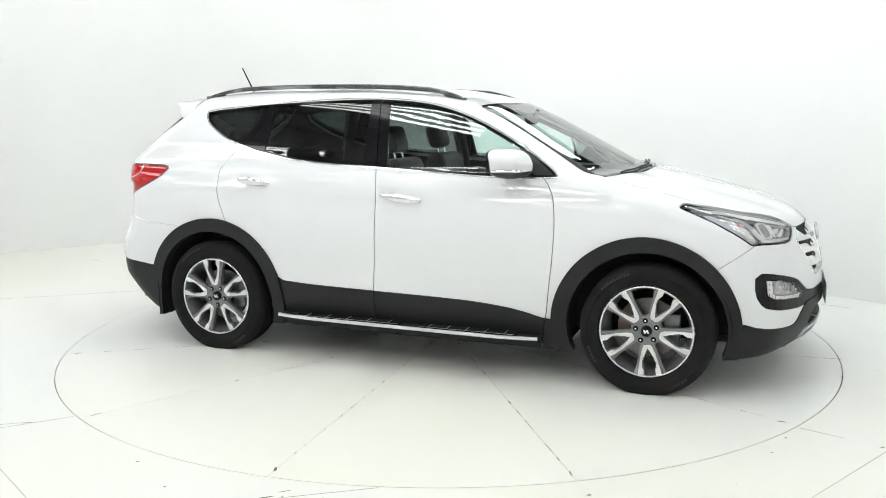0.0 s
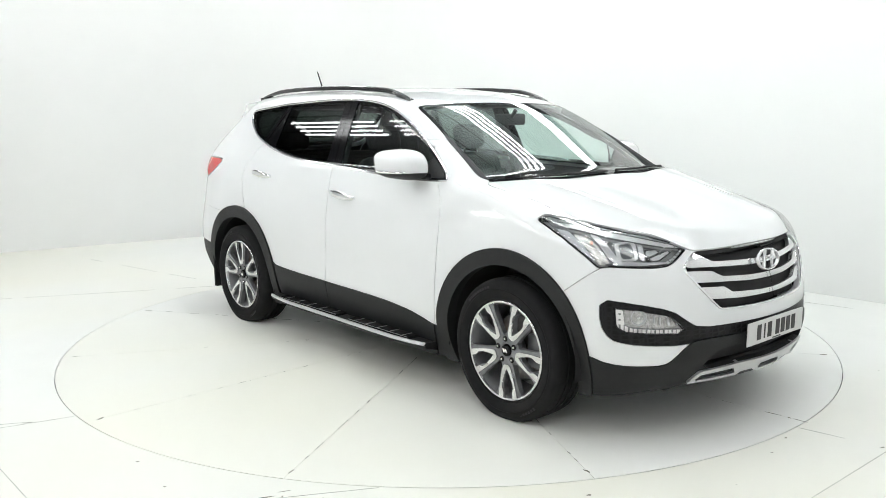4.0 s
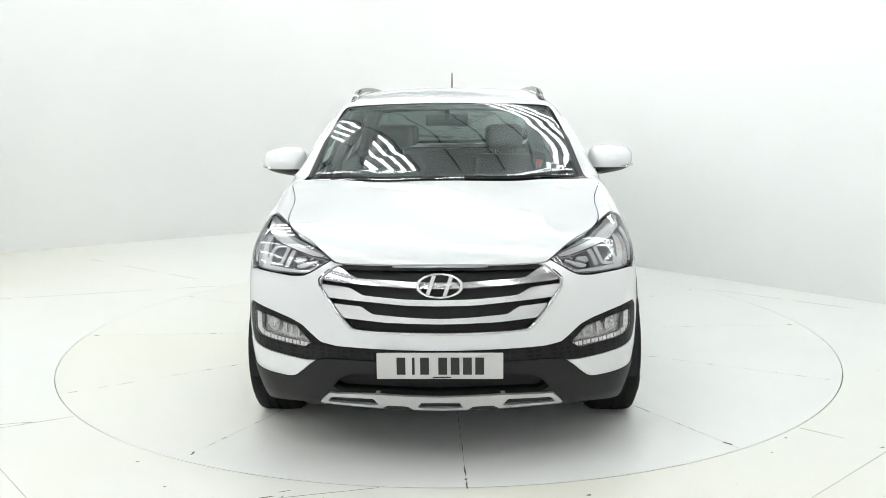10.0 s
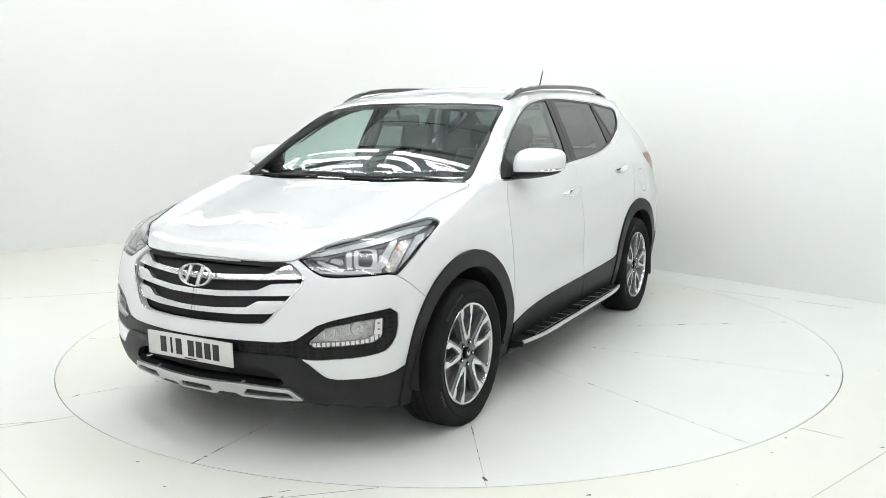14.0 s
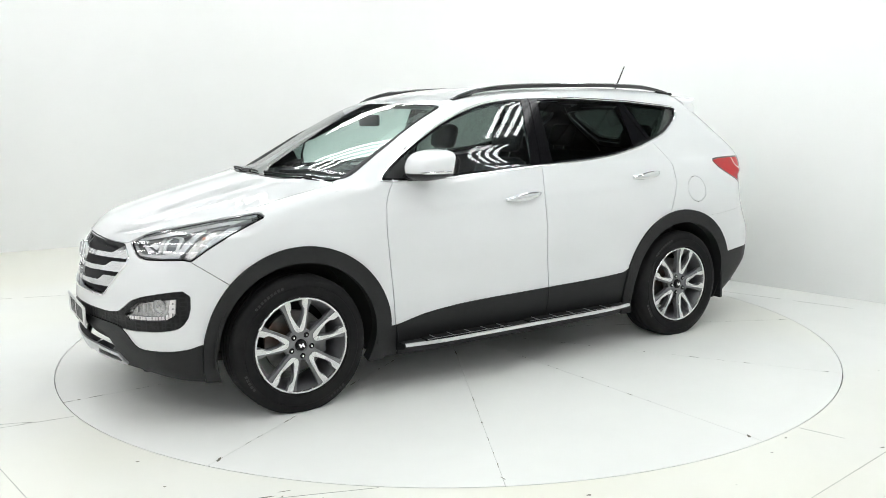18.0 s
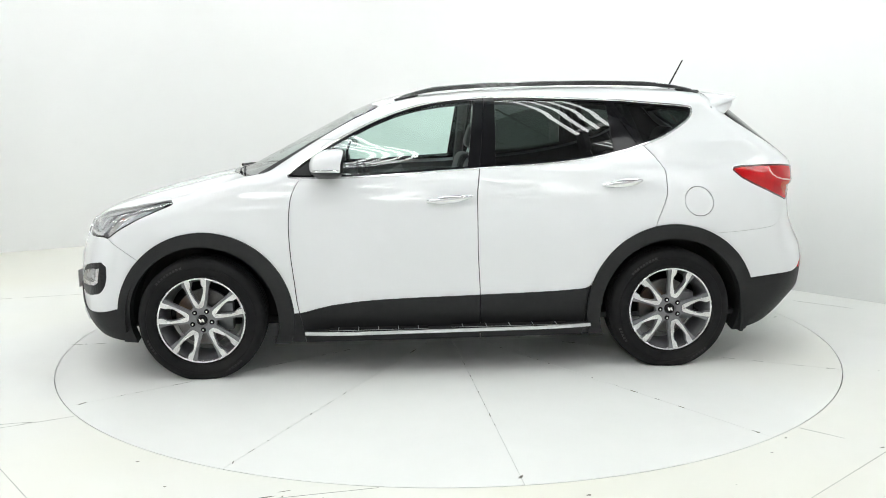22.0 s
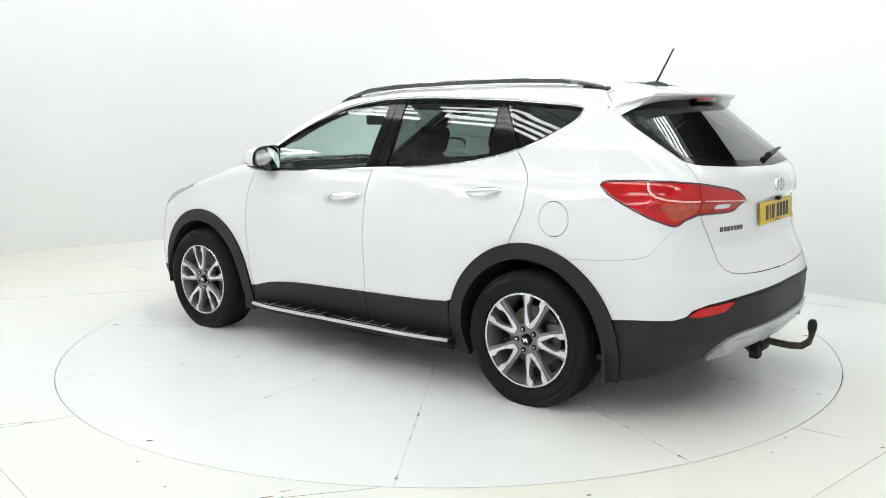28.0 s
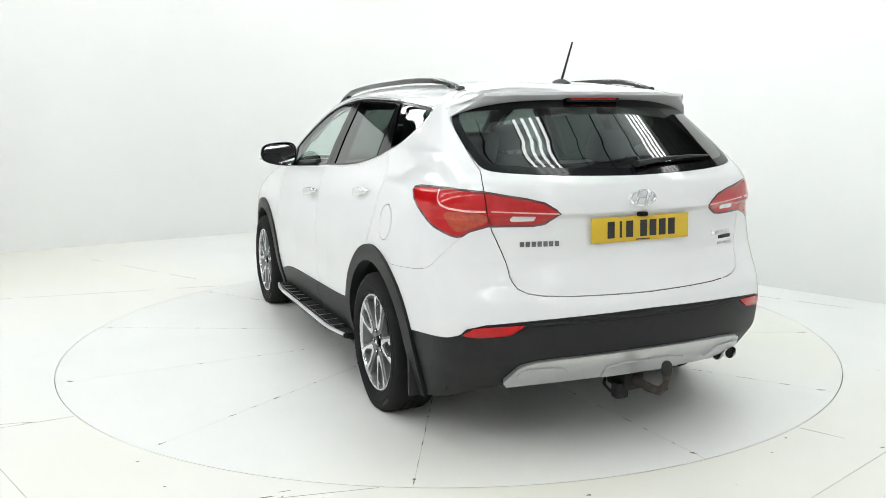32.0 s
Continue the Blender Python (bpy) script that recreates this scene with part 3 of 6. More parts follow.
def build_floor_marks():
    """Joints in the still floor, and flecks of dirt."""
    floor_ob = bpy.data.objects["floor"]
    rng = random.Random(9)
    joints = [((-0.86, -2.60), (-0.30, -2.475)), ((-2.95, -2.20), (-1.86, -1.63)), ((-2.2, -1.95), (-1.45, -2.78)), ((1.66, -1.86), (2.7, -2.75)), ((1.25, -2.72), (1.93, -2.14)),
              ((-3.7, 1.1), (-2.1, 1.55)), ((-2.3, 1.9), (-3.6, 2.9)), ((2.1, 1.35), (3.0, 0.6)), ((-2.05, -1.71), (-4.6, -2.3))]
    for k, (p, q) in enumerate(joints):
        p, q = Vector(p), Vector(q)
        d = q - p
        ang = math.atan2(d.y, d.x)
        bm = bmesh.new()
        t = 0.0
        while t < d.length:
            seg = rng.uniform(0.05, 0.25)
            if rng.random() < 0.8:
                c = p + d.normalized() * (t + seg / 2)
                w = rng.uniform(0.0006, 0.0014)
                box(bm, -seg / 2, seg / 2, -w, w, 0.0002, 0.0010, m=Matrix.Translation((c.x, c.y, 0)) @ Matrix.Rotation(ang, 4, "Z"))
            t += seg
        ob = part("floor_joint", bm, M["crack_pale"], floor_ob, "thin dark joint in the floor", 0)
    bm = bmesh.new()
    for x, y, ln, w, t in ((-0.72, -2.55, 0.05, 0.005, 0.35), (-0.66, -2.50, 0.03, 0.004, 0.35), (-2.06, -1.72, 0.03, 0.006, 0.5), (1.93, -2.1, 0.02, 0.006, 0.4), (1.55, -1.98, 0.012, 0.006, 1.0), (0.55, -2.55, 0.014, 0.008, 0.2), (0.9, -2.6, 0.014, 0.007, 0.5), (1.42, -2.15, 0.008, 0.005, 0.1), (-1.35, -2.2, 0.012, 0.006, 0.3), (-1.15, -2.45, 0.008, 0.005, 0)):
        smear(bm, x, y, ln, w, t, rng, 0.0008)
    for k in range(60):
        a, r = rng.uniform(0, 2 * math.pi), rng.uniform(2.52, 4.2)
        smear(bm, r * math.cos(a), r * math.sin(a), rng.uniform(0.002, 0.008), rng.uniform(0.002, 0.004), rng.uniform(0, 3), rng, 0.0008)
    tagged(part("floor_dirt", bm, M["dirt"], floor_ob, "small flecks of dirt on the floor", 0), kind="stuff")
    # scuffs on the wall
    bm = bmesh.new()
    for z0, z1 in ((1.42, 1.50), (1.53, 1.56), (1.62, 1.66)):
        c = CORNER + LEFT_DIR * 4.28
        tube(bm, [(c.x + 0.004, c.y - 0.006, z0), (c.x + 0.012, c.y - 0.006, (z0 + z1) / 2), (c.x + 0.006, c.y - 0.006, z1)], 0.004, 5)
    part("wall_scuff", bm, M["dirt"], bpy.data.objects["wall_2"], "dark scuff on the wall", 0)


turntable = build_turntable()
build_floor_marks()


# ---- the car ----
car = new("car", None)
tagged(car, "clean white five-door family car with black lower cladding", "car")

# the outer skin of the left half, as two sheets
zs = np.concatenate([np.linspace(0.16, 1.20, 96), np.linspace(1.21, 1.66, 42)])
us = np.linspace(-FRONT - math.pi / 2 * KF, -REAR + math.pi / 2 * KR, 480)
uu, zz = np.meshgrid(us, zs, indexing="ij")
P, ok = cast(*rays(uu.ravel(), zz.ravel()), 0.0, 1.8)
side = grid_sheet(P, ok, uu.shape, np.stack([uu.ravel(), zz.ravel()], -1))
gx, gy = np.meshgrid(np.linspace(-1.75, 2.26, 300), np.linspace(0, 0.93, 76), indexing="ij")
o = np.stack([gx.ravel(), gy.ravel(), 0 * gx.ravel() + 0.6], -1)
P, ok = cast(o, np.tile((0.0, 0, 1), (len(o), 1)), 0.0, 1.3)
top = grid_sheet(P, ok, gx.shape, np.stack([gx.ravel(), gy.ravel()], -1))

# hood, windscreen and roof as seen from above
HOOD = rounded([(2.125, -0.4), (2.125, 0.0), (2.113, 0.22), (2.065, 0.43), (2.03, 0.475), (1.97, 0.53), (1.84, 0.633), (1.68, 0.72), (1.55, 0.738), (1.43, 0.738), (1.34, 0.750), (1.228, 0.780), (1.13, 0.808), (1.08, 0.785), (1.13, 0.66), (1.205, 0.45), (1.25, 0.2), (1.255, -0.2)], 2)
SCREEN = rounded([(1.247, -0.4), (1.247, 0.0), (1.237, 0.25), (1.187, 0.50), (1.10, 0.745), (1.06, 0.755), (0.80, 0.715), (0.50, 0.655), (0.36, 0.632), (0.33, 0.612), (0.37, 0.40), (0.405, 0.15), (0.41, -0.4)], 1)
ROOF = np.array([(0.41, -0.3), (0.405, 0.15), (0.37, 0.40), (0.33, 0.612), (0.1, 0.60), (-0.4, 0.57), (-1.0, 0.56), (-1.45, 0.545), (-1.66, 0.535), (-1.66, -0.3)])
COWL = np.array([(1.262, -0.4), (1.257, 0.2), (1.21, 0.45), (1.135, 0.66), (1.085, 0.77), (1.06, 0.75), (1.10, 0.66), (1.18, 0.45), (1.23, 0.2), (1.235, -0.4)])
hood, rest = carve(top, HOOD, 0.0024)
screen, rest = carve(rest, SCREEN, 0.001)
roof, rest = carve(rest, ROOF, 0.001)
cowl, rest = carve(rest, COWL, 0.0005)


def above(sh):
    q = sh["P"][:, :2]
    d = np.minimum(np.minimum(outline_distance(q, HOOD), outline_distance(q, SCREEN)), np.minimum(outline_distance(q, ROOF), outline_distance(q, COWL)))
    low = (sh["P"][:, 2] < 0.8) | (sh["P"][:, 0] < -1.655)
    return np.where(low, 0.05, d)


# flat upper faces come from the sheet seen from above, steep ones from the sheet round the sides
STEEP = 0.62
_, skin = cut(side, np.where(side["P"][:, 0] < -1.655, 0.05, np.minimum(STEEP - side["N"][:, 2], 0.05)))
shelf = cut(dict(rest, Q=np.stack([ucoord(rest["P"][:, 0], rest["P"][:, 1]), rest["P"][:, 2]], -1)), np.maximum(STEEP - rest["N"][:, 2], -1.655 - rest["P"][:, 0]))[0]
_, skin = cut(skin, above(skin) - 0.002)
base = len(skin["P"])
skin = {k: np.concatenate([skin[k], shelf[k] + base if k == "T" else shelf[k]]) for k in ("P", "N", "Q", "T")}
solid("hood", hood, M["paint"], car, "white hood with soft creases", both=True)
# dark strip under the hood joint stands in for the shade in the gap
gap_band = cut(top, np.maximum(np.abs(outline_distance(top["Q"], HOOD)) - 0.012, 1.11 - top["Q"][:, 0]))[0]
solid("hood_seal", gap_band, M["dark"], car, "dark strip under the hood gap, shade put into its colour", both=True, off=-0.012, depth=0)
clear, frit = split_line(screen, lambda sh: outline_distance(sh["Q"], SCREEN) + np.where(sh["Q"][:, 0] > 1.0, 0.028, 0.020), 0.0)
windscreen = solid("windscreen", clear, M["glass"], car, "large raked windscreen", both=True, depth=0.004)
solid("windscreen_border", frit, M["gloss_black"], car, "black glass border", both=True, depth=0.004)
solid("roof", roof, M["paint"], car, both=True)
solid("cowl", cowl, M["clad"], car, "black plastic cowl under the windscreen", both=True, off=-0.006)
solid("headliner", roof, M["headliner"], car, "light grey roof lining", both=True, off=-0.035, depth=0)


def arch(wx, r, cz=0.335):
    def f(sh):
        p = sh["P"]
        return np.hypot(p[:, 0] - wx, p[:, 2] - cz) - r + np.where(p[:, 1] < 0.5, 1.0, 0)
    return f


# open underside and wheel openings
bottom = curve((2.3, 0.262), (2.1, 0.252), (1.95, 0.225), (1.9, 0.215), (1.75, 0.195), (1.2, 0.175), (-1.2, 0.185), (-1.8, 0.19), (-1.95, 0.215), (-2.15, 0.30), (-2.3, 0.335), (-2.4, 0.345))
_, skin = cut(skin, skin["P"][:, 2] - bottom(skin["P"][:, 0]))
for wx in (1.34, -1.355):
    _, skin = cut(skin, arch(wx, 0.418)(skin))
arch_f, skin = split_line(skin, arch(1.33, 0.497), 0.001)
arch_r, skin = split_line(skin, arch(-1.357, 0.499), 0.001)
# dark lower band along the doors
band = curve((1.4, 0.36), (0.85, 0.355), (0.80, 0.358), (0.70, 0.382), (0.60, 0.403), (0.34, 0.428), (-0.22, 0.444), (-0.83, 0.468), (-0.90, 0.49), (-1.4, 0.5))
lower, skin = split_line(skin, lambda sh: np.where(np.abs(sh["P"][:, 0]) < 1.3, sh["P"][:, 2] - band(sh["P"][:, 0]), 1.0), 0.001)

# side windows
DLO = outline((0.87, 0.8, 1.132), (0.80, 0.8, 1.122), (0.5, 0.8, 1.122), (0.17, 0.8, 1.140), (-0.25, 0.8, 1.165), (-0.55, 0.8, 1.178), (-0.80, 0.8, 1.20), (-0.97, 0.8, 1.228), (-1.15, 0.8, 1.272), (-1.32, 0.8, 1.320), (-1.43, 0.8, 1.370), (-1.50, 0.7, 1.432), (-1.545, 0.7, 1.482),
              (-1.545, 0.7, 1.508), (-1.30, 0.7, 1.527), (-1.01, 0.7, 1.548), (-0.65, 0.7, 1.565), (-0.32, 0.7, 1.570), (-0.09, 0.7, 1.556), (0.11, 0.7, 1.525), (0.31, 0.7, 1.46), (0.51, 0.7, 1.365), (0.70, 0.7, 1.255), smooth=2)
dlo, skin = carve(skin, DLO, 0.001)
HEAD = outline((1.488, 0.853, 0.986), (1.50, 0.815, 1.002), (1.515, 0.795, 1.004), (1.597, 0.757, 0.990), (1.684, 0.712, 0.974), (1.767, 0.665, 0.957), (1.910, 0.580, 0.927), (2.013, 0.480, 0.889), (2.040, 0.463, 0.878), (2.052, 0.462, 0.868), (2.048, 0.50, 0.846), (2.042, 0.55, 0.815), (2.034, 0.585, 0.799), (2.005, 0.642, 0.794), (1.94, 0.74, 0.800), (1.885, 0.820, 0.806), (1.862, 0.842, 0.800), (1.850, 0.850, 0.804), (1.790, 0.863, 0.846), (1.668, 0.868, 0.914), (1.56, 0.866, 0.960), smooth=0)
head, skin = carve(skin, HEAD)
# seams of doors and fenders
FDOOR_F = curve((0.15, 0.77), (0.30, 0.79), (0.40, 0.81), (0.55, 0.825), (0.7, 0.84), (0.85, 0.847), (1.0, 0.835), (1.08, 0.805), (1.13, 0.77), (1.2, 0.72))
BDOOR = curve((0.15, -0.24), (0.30, -0.235), (0.5, -0.23), (0.75, -0.22), (0.98, -0.22), (1.18, -0.24), (1.6, -0.30))
RDOOR_R = curve((0.15, -0.84), (0.45, -0.86), (0.80, -1.235), (0.87, -1.265), (1.03, -1.318), (1.12, -1.318), (1.22, -1.262), (1.31, -1.18), (1.36, -1.16))


def door_f(sh):
    p = sh["P"]
    return np.maximum(np.maximum(p[:, 0] - FDOOR_F(p[:, 2]), BDOOR(p[:, 2]) - p[:, 0]), p[:, 2] - 1.30)


def door_r(sh):
    p = sh["P"]
    return np.maximum(np.maximum(p[:, 0] - BDOOR(p[:, 2]), RDOOR_R(p[:, 2]) - p[:, 0]), p[:, 2] - 1.345)


front_door, skin = split_line(skin, door_f)
rear_door, skin = split_line(skin, door_r)
low_f, lower = split_line(lower, door_f)
low_r, lower = split_line(lower, door_r)
sill_f, sill_r = cut(lower, -lower["P"][:, 0])

# nose: grille, fog lamp surround, skirt
fender, skin = split_line(skin, lambda sh: np.where(sh["P"][:, 0] > 0.3, np.maximum(sh["P"][:, 0] - 1.862 + 1.38 * (0.80 - sh["P"][:, 2]), -0.6 - 0 * sh["P"][:, 0]), 1.0) + np.where(sh["P"][:, 2] > 1.0, np.maximum(0, sh["P"][:, 2] - 1.135) * 3, 0))
front, skin = cut(skin, np.where(skin["P"][:, 2] > 0.93, 0.01, 1.0 - skin["P"][:, 0]))
GRILLE = outline((2.13, -0.2, 0.849), (2.13, 0.0, 0.849), (2.114, 0.224, 0.849), (2.07, 0.425, 0.856), (2.068, 0.48, 0.822), (2.069, 0.523, 0.779), (2.121, 0.460, 0.697), (2.166, 0.383, 0.606), (2.174, 0.355, 0.593), (2.21, 0.15, 0.590), (2.226, 0.0, 0.590), (2.226, -0.2, 0.590), smooth=1)
BAND = outline((1.872, 0.858, 0.668), (1.98, 0.769, 0.650), (2.079, 0.602, 0.607), (2.112, 0.545, 0.561), (2.139, 0.488, 0.522), (2.207, 0.259, 0.522), (2.235, 0.0, 0.522), (2.235, -0.2, 0.522), (2.235, -0.2, 0.47), (2.235, 0.0, 0.47), (2.208, 0.26, 0.471), (2.14, 0.489, 0.466), (2.115, 0.547, 0.445), (2.038, 0.701, 0.455), (1.971, 0.799, 0.469), (1.915, 0.838, 0.486), (1.875, 0.86, 0.552), smooth=1)
SKIRT = outline((1.70, 0.9, 0.40), (1.817, 0.861, 0.40), (1.90, 0.83, 0.374), (2.02, 0.728, 0.364), (2.066, 0.643, 0.362), (2.087, 0.607, 0.382), (2.118, 0.54, 0.446), (2.14, 0.489, 0.4655), (2.208, 0.26, 0.4705), (2.24, 0.0, 0.4705), (2.24, -0.2, 0.4705), (2.2, -0.2, 0.05), (1.70, 0.9, 0.05), smooth=1)
grille, front = carve(front, GRILLE)
mesh_band, front = carve(front, BAND, 0.001)
skirt, front = carve(front, SKIRT, 0.001)
FOG = outline((1.93, 0.828, 0.628), (2.0, 0.745, 0.614), (2.075, 0.615, 0.584), (2.113, 0.55, 0.522), (2.10, 0.583, 0.500), (2.039, 0.699, 0.510), (1.973, 0.797, 0.523), (1.94, 0.822, 0.545), smooth=0)
fog, mesh_band = carve(mesh_band, FOG, 0.002)
INTAKE = outline((2.128, 0.467, 0.322), (2.172, 0.398, 0.408), (2.208, 0.26, 0.419), (2.235, 0.0, 0.413), (2.235, -0.2, 0.413), (2.223, -0.2, 0.334), (2.223, 0.0, 0.334), (2.196, 0.26, 0.337), smooth=1)
intake, skirt = carve(skirt, INTAKE, 0.001)
SKID = outline((2.085, 0.515, 0.264), (2.129, 0.467, 0.318), (2.196, 0.26, 0.333), (2.221, 0.0, 0.330), (2.221, -0.2, 0.330), (2.2, -0.2, 0.266), (2.2, 0.11, 0.266), (2.185, 0.135, 0.282), (2.18, 0.215, 0.282), (2.175, 0.24, 0.268), smooth=0)
skid, skirt = carve(skirt, SKID, 0.001)
SLOT_OUT = outline((2.105, 0.478, 0.276), (2.125, 0.452, 0.300), (2.17, 0.275, 0.310), (2.18, 0.255, 0.282), smooth=0)
SLOT_MID = outline((2.19, 0.092, 0.277), (2.2, 0.080, 0.300), (2.21, 0.0, 0.302), (2.21, -0.2, 0.302), (2.2, -0.2, 0.277), smooth=0)
slot_out, skid = carve(skid, SLOT_OUT, 0.001)
slot_mid, skid = carve(skid, SLOT_MID, 0.001)
bumper = solid("front_bumper", front, M["paint"], car, "white front bumper", both=True, depth=0.03)
solid("mesh_band", mesh_band, M["clad_mesh"], bumper, "black honeycomb band round the fog lamps", both=True, off=-0.004)
skirt_ob = solid("bumper_skirt", skirt, M["clad"], bumper, "black plastic lower bumper", both=True, off=0.004, depth=0.03)
solid("intake", intake, M["dark"], bumper, "black lower air intake", both=True, off=-0.05, depth=0)
skid_ob = solid("skid_plate", skid, M["satin"], car, "silver skid plate", both=True, off=0.014, depth=0.03)
for right in (False, True):
    solid("skid_slot", slot_out, M["clad"], skid_ob, mirror=right, off=0.002, depth=0)
solid("skid_slot", slot_mid, M["clad"], skid_ob, both=True, off=0.002, depth=0)
grille_ob = solid("grille", grille, M["dark"], car, "black radiator grille with silver bars", both=True, off=-0.04, depth=0)
strip("grille_frame", GRILLE[(GRILLE[:, 1] < 0.842)], M["chrome"], grille_ob, 0.010, 0.004, both=True, closed=False, label="chrome grille frame")
BARS = (outline((2.058, 0.43, 0.848), (2.07, 0.42, 0.842), (2.117, 0.353, 0.805), (2.165, 0.113, 0.795), (2.17, 0.0, 0.794), (2.17, -0.2, 0.794), (2.18, -0.2, 0.770), (2.18, 0.0, 0.770), (2.174, 0.114, 0.772), (2.135, 0.32, 0.780), (2.07, 0.508, 0.788), smooth=0),
        outline((2.078, 0.508, 0.772), (2.128, 0.378, 0.765), (2.154, 0.322, 0.737), (2.19, 0.15, 0.727), (2.2, 0.0, 0.725), (2.2, -0.2, 0.725), (2.204, -0.2, 0.701), (2.204, 0.0, 0.701), (2.19, 0.15, 0.703), (2.17, 0.277, 0.711), (2.108, 0.472, 0.720), smooth=0),
        outline((2.12, 0.452, 0.698), (2.165, 0.33, 0.692), (2.183, 0.279, 0.663), (2.21, 0.1, 0.653), (2.216, 0.0, 0.651), (2.216, -0.2, 0.651), (2.22, -0.2, 0.629), (2.22, 0.0, 0.629), (2.197, 0.234, 0.632), (2.148, 0.402, 0.642), smooth=0))
for line in BARS:
    bar, _ = carve(grille, line, 0.0)
    solid("grille_bar", bar, M["chrome_soft"], grille_ob, "silver grille bar", both=True, off=-0.006, depth=0.02)
for right in (False, True):
    f = solid("fog_lamp", fog, M["lens"], car, "clear fog lamp with a row of small lights", mirror=right)
    f.visible_shadow = False
    solid("reflector", fog, M["crystal"], f, "faceted clear lamp housing", mirror=right, off=-0.03, depth=0)
    solid("fender", fender, M["paint"], car, mirror=right)
    solid("front_door", front_door, M["paint"], car, "white front door", mirror=right)
    solid("rear_door", rear_door, M["paint"], car, "white rear door", mirror=right)
doors = {(n, r): bpy.data.objects[n + (".001" if r else "")] for n in ("front_door", "rear_door") for r in (False, True)}

# tail: gate, window, lamps, bumper
GATE = outline((-2.35, -0.2, 0.70), (-2.35, 0.0, 0.70), (-2.34, 0.144, 0.703), (-2.29, 0.462, 0.710), (-2.242, 0.577, 0.730), (-2.206, 0.608, 0.783), (-2.187, 0.610, 0.835), (-2.165, 0.640, 0.92), (-2.143, 0.674, 1.003), (-2.136, 0.692, 1.145), (-2.09, 0.690, 1.228), (-2.06, 0.688, 1.246), (-1.99, 0.690, 1.290), (-1.895, 0.688, 1.354), (-1.80, 0.682, 1.410), (-1.715, 0.672, 1.470), (-1.66, 0.66, 1.60), (-1.66, 0.0, 1.72), (-1.66, -0.2, 1.72), smooth=1)
RGLASS = outline((-2.24, -0.2, 1.202), (-2.24, 0.0, 1.202), (-2.216, 0.281, 1.208), (-2.155, 0.500, 1.218), (-2.102, 0.635, 1.229), (-2.061, 0.673, 1.244), (-1.992, 0.682, 1.288), (-1.895, 0.680, 1.350), (-1.799, 0.674, 1.408), (-1.719, 0.662, 1.465), (-1.68, 0.64, 1.53), (-1.68, 0.0, 1.56), (-1.68, -0.2, 1.56), smooth=1)
TAIL = outline((-1.718, 0.848, 1.136), (-1.730, 0.843, 1.150), (-1.776, 0.834, 1.157), (-1.930, 0.815, 1.160), (-2.02, 0.78, 1.160), (-2.136, 0.693, 1.148), (-2.211, 0.53, 1.118), (-2.232, 0.46, 1.100), (-2.244, 0.411, 1.070), (-2.249, 0.392, 1.053), (-2.226, 0.455, 1.010), (-2.212, 0.502, 1.004), (-2.140, 0.680, 1.004), (-2.105, 0.748, 0.983), (-2.085, 0.775, 0.962), (-2.07, 0.792, 0.957), (-2.050, 0.813, 0.963), (-1.970, 0.857, 0.996), (-1.839, 0.867, 1.057), (-1.765, 0.860, 1.094), smooth=0)
AMBER = outline((-2.003, 0.834, 1.062), (-2.077, 0.783, 1.066), (-2.143, 0.688, 1.058), (-2.143, 0.678, 1.018), (-2.10, 0.752, 0.991), (-2.076, 0.785, 0.975), (-2.05, 0.81, 0.99), smooth=1)
REVERSE = outline((-2.183, 0.597, 1.047), (-2.219, 0.494, 1.044), (-2.217, 0.492, 1.024), (-2.18, 0.595, 1.023), smooth=0)
RSKIRT = outline((-1.70, 0.9, 0.500), (-1.799, 0.914, 0.505), (-1.979, 0.894, 0.524), (-2.139, 0.827, 0.536), (-2.182, 0.784, 0.592), (-2.294, 0.547, 0.616), (-2.344, 0.347, 0.627), (-2.37, 0.0, 0.633), (-2.37, -0.2, 0.633), (-2.3, -0.2, 0.05), (-1.70, 0.9, 0.05), smooth=1)
CREASE = outline((-2.282, 0.575, 0.603), (-2.299, 0.50, 0.600), (-2.33, 0.347, 0.604), (-2.36, 0.15, 0.608), (-2.37, 0.0, 0.609), (-2.37, -0.2, 0.609), smooth=0)
REFLECTOR = outline((-2.150, 0.815, 0.547), (-2.19, 0.772, 0.583), (-2.23, 0.69, 0.592), (-2.287, 0.562, 0.600), (-2.283, 0.572, 0.592), (-2.255, 0.635, 0.553), (-2.2, 0.755, 0.541), smooth=0)
RSKID = outline((-2.165, 0.635, 0.318), (-2.21, 0.61, 0.37), (-2.273, 0.581, 0.433), (-2.339, 0.368, 0.453), (-2.37, 0.0, 0.456), (-2.37, -0.2, 0.456), (-2.3, -0.2, 0.20), (-2.2, 0.5, 0.20), smooth=1)
gate, skin = carve(skin, GATE, 0.002)
rglass, gate = carve(gate, RGLASS, 0.001)
tail_in, gate = carve(gate, TAIL, 0.001)
tail_out, skin = carve(skin, TAIL, 0.0015)
rskirt, skin = carve(skin, RSKIRT, 0.001)
tail_cover, skin = split_line(skin, lambda sh: np.maximum(sh["P"][:, 0] + 1.60, sh["P"][:, 2] - np.interp(-sh["P"][:, 0], [1.6, 1.73, 1.86, 1.92, 1.95, 1.968, 1.98, 1.995, 2.081, 2.12], [0.780, 0.786, 0.797, 0.805, 0.811, 0.818, 0.825, 0.838, 0.956, 1.01])), 0.0008)
reflector, rskirt = carve(rskirt, REFLECTOR, 0.001)
rskid, rskirt = carve(rskirt, RSKID, 0.001)
RIB_OUT = outline((-2.222, 0.595, 0.368), (-2.265, 0.573, 0.413), (-2.311, 0.422, 0.416), (-2.304, 0.389, 0.396), (-2.269, 0.356, 0.348), (-2.24, 0.45, 0.345), smooth=1)
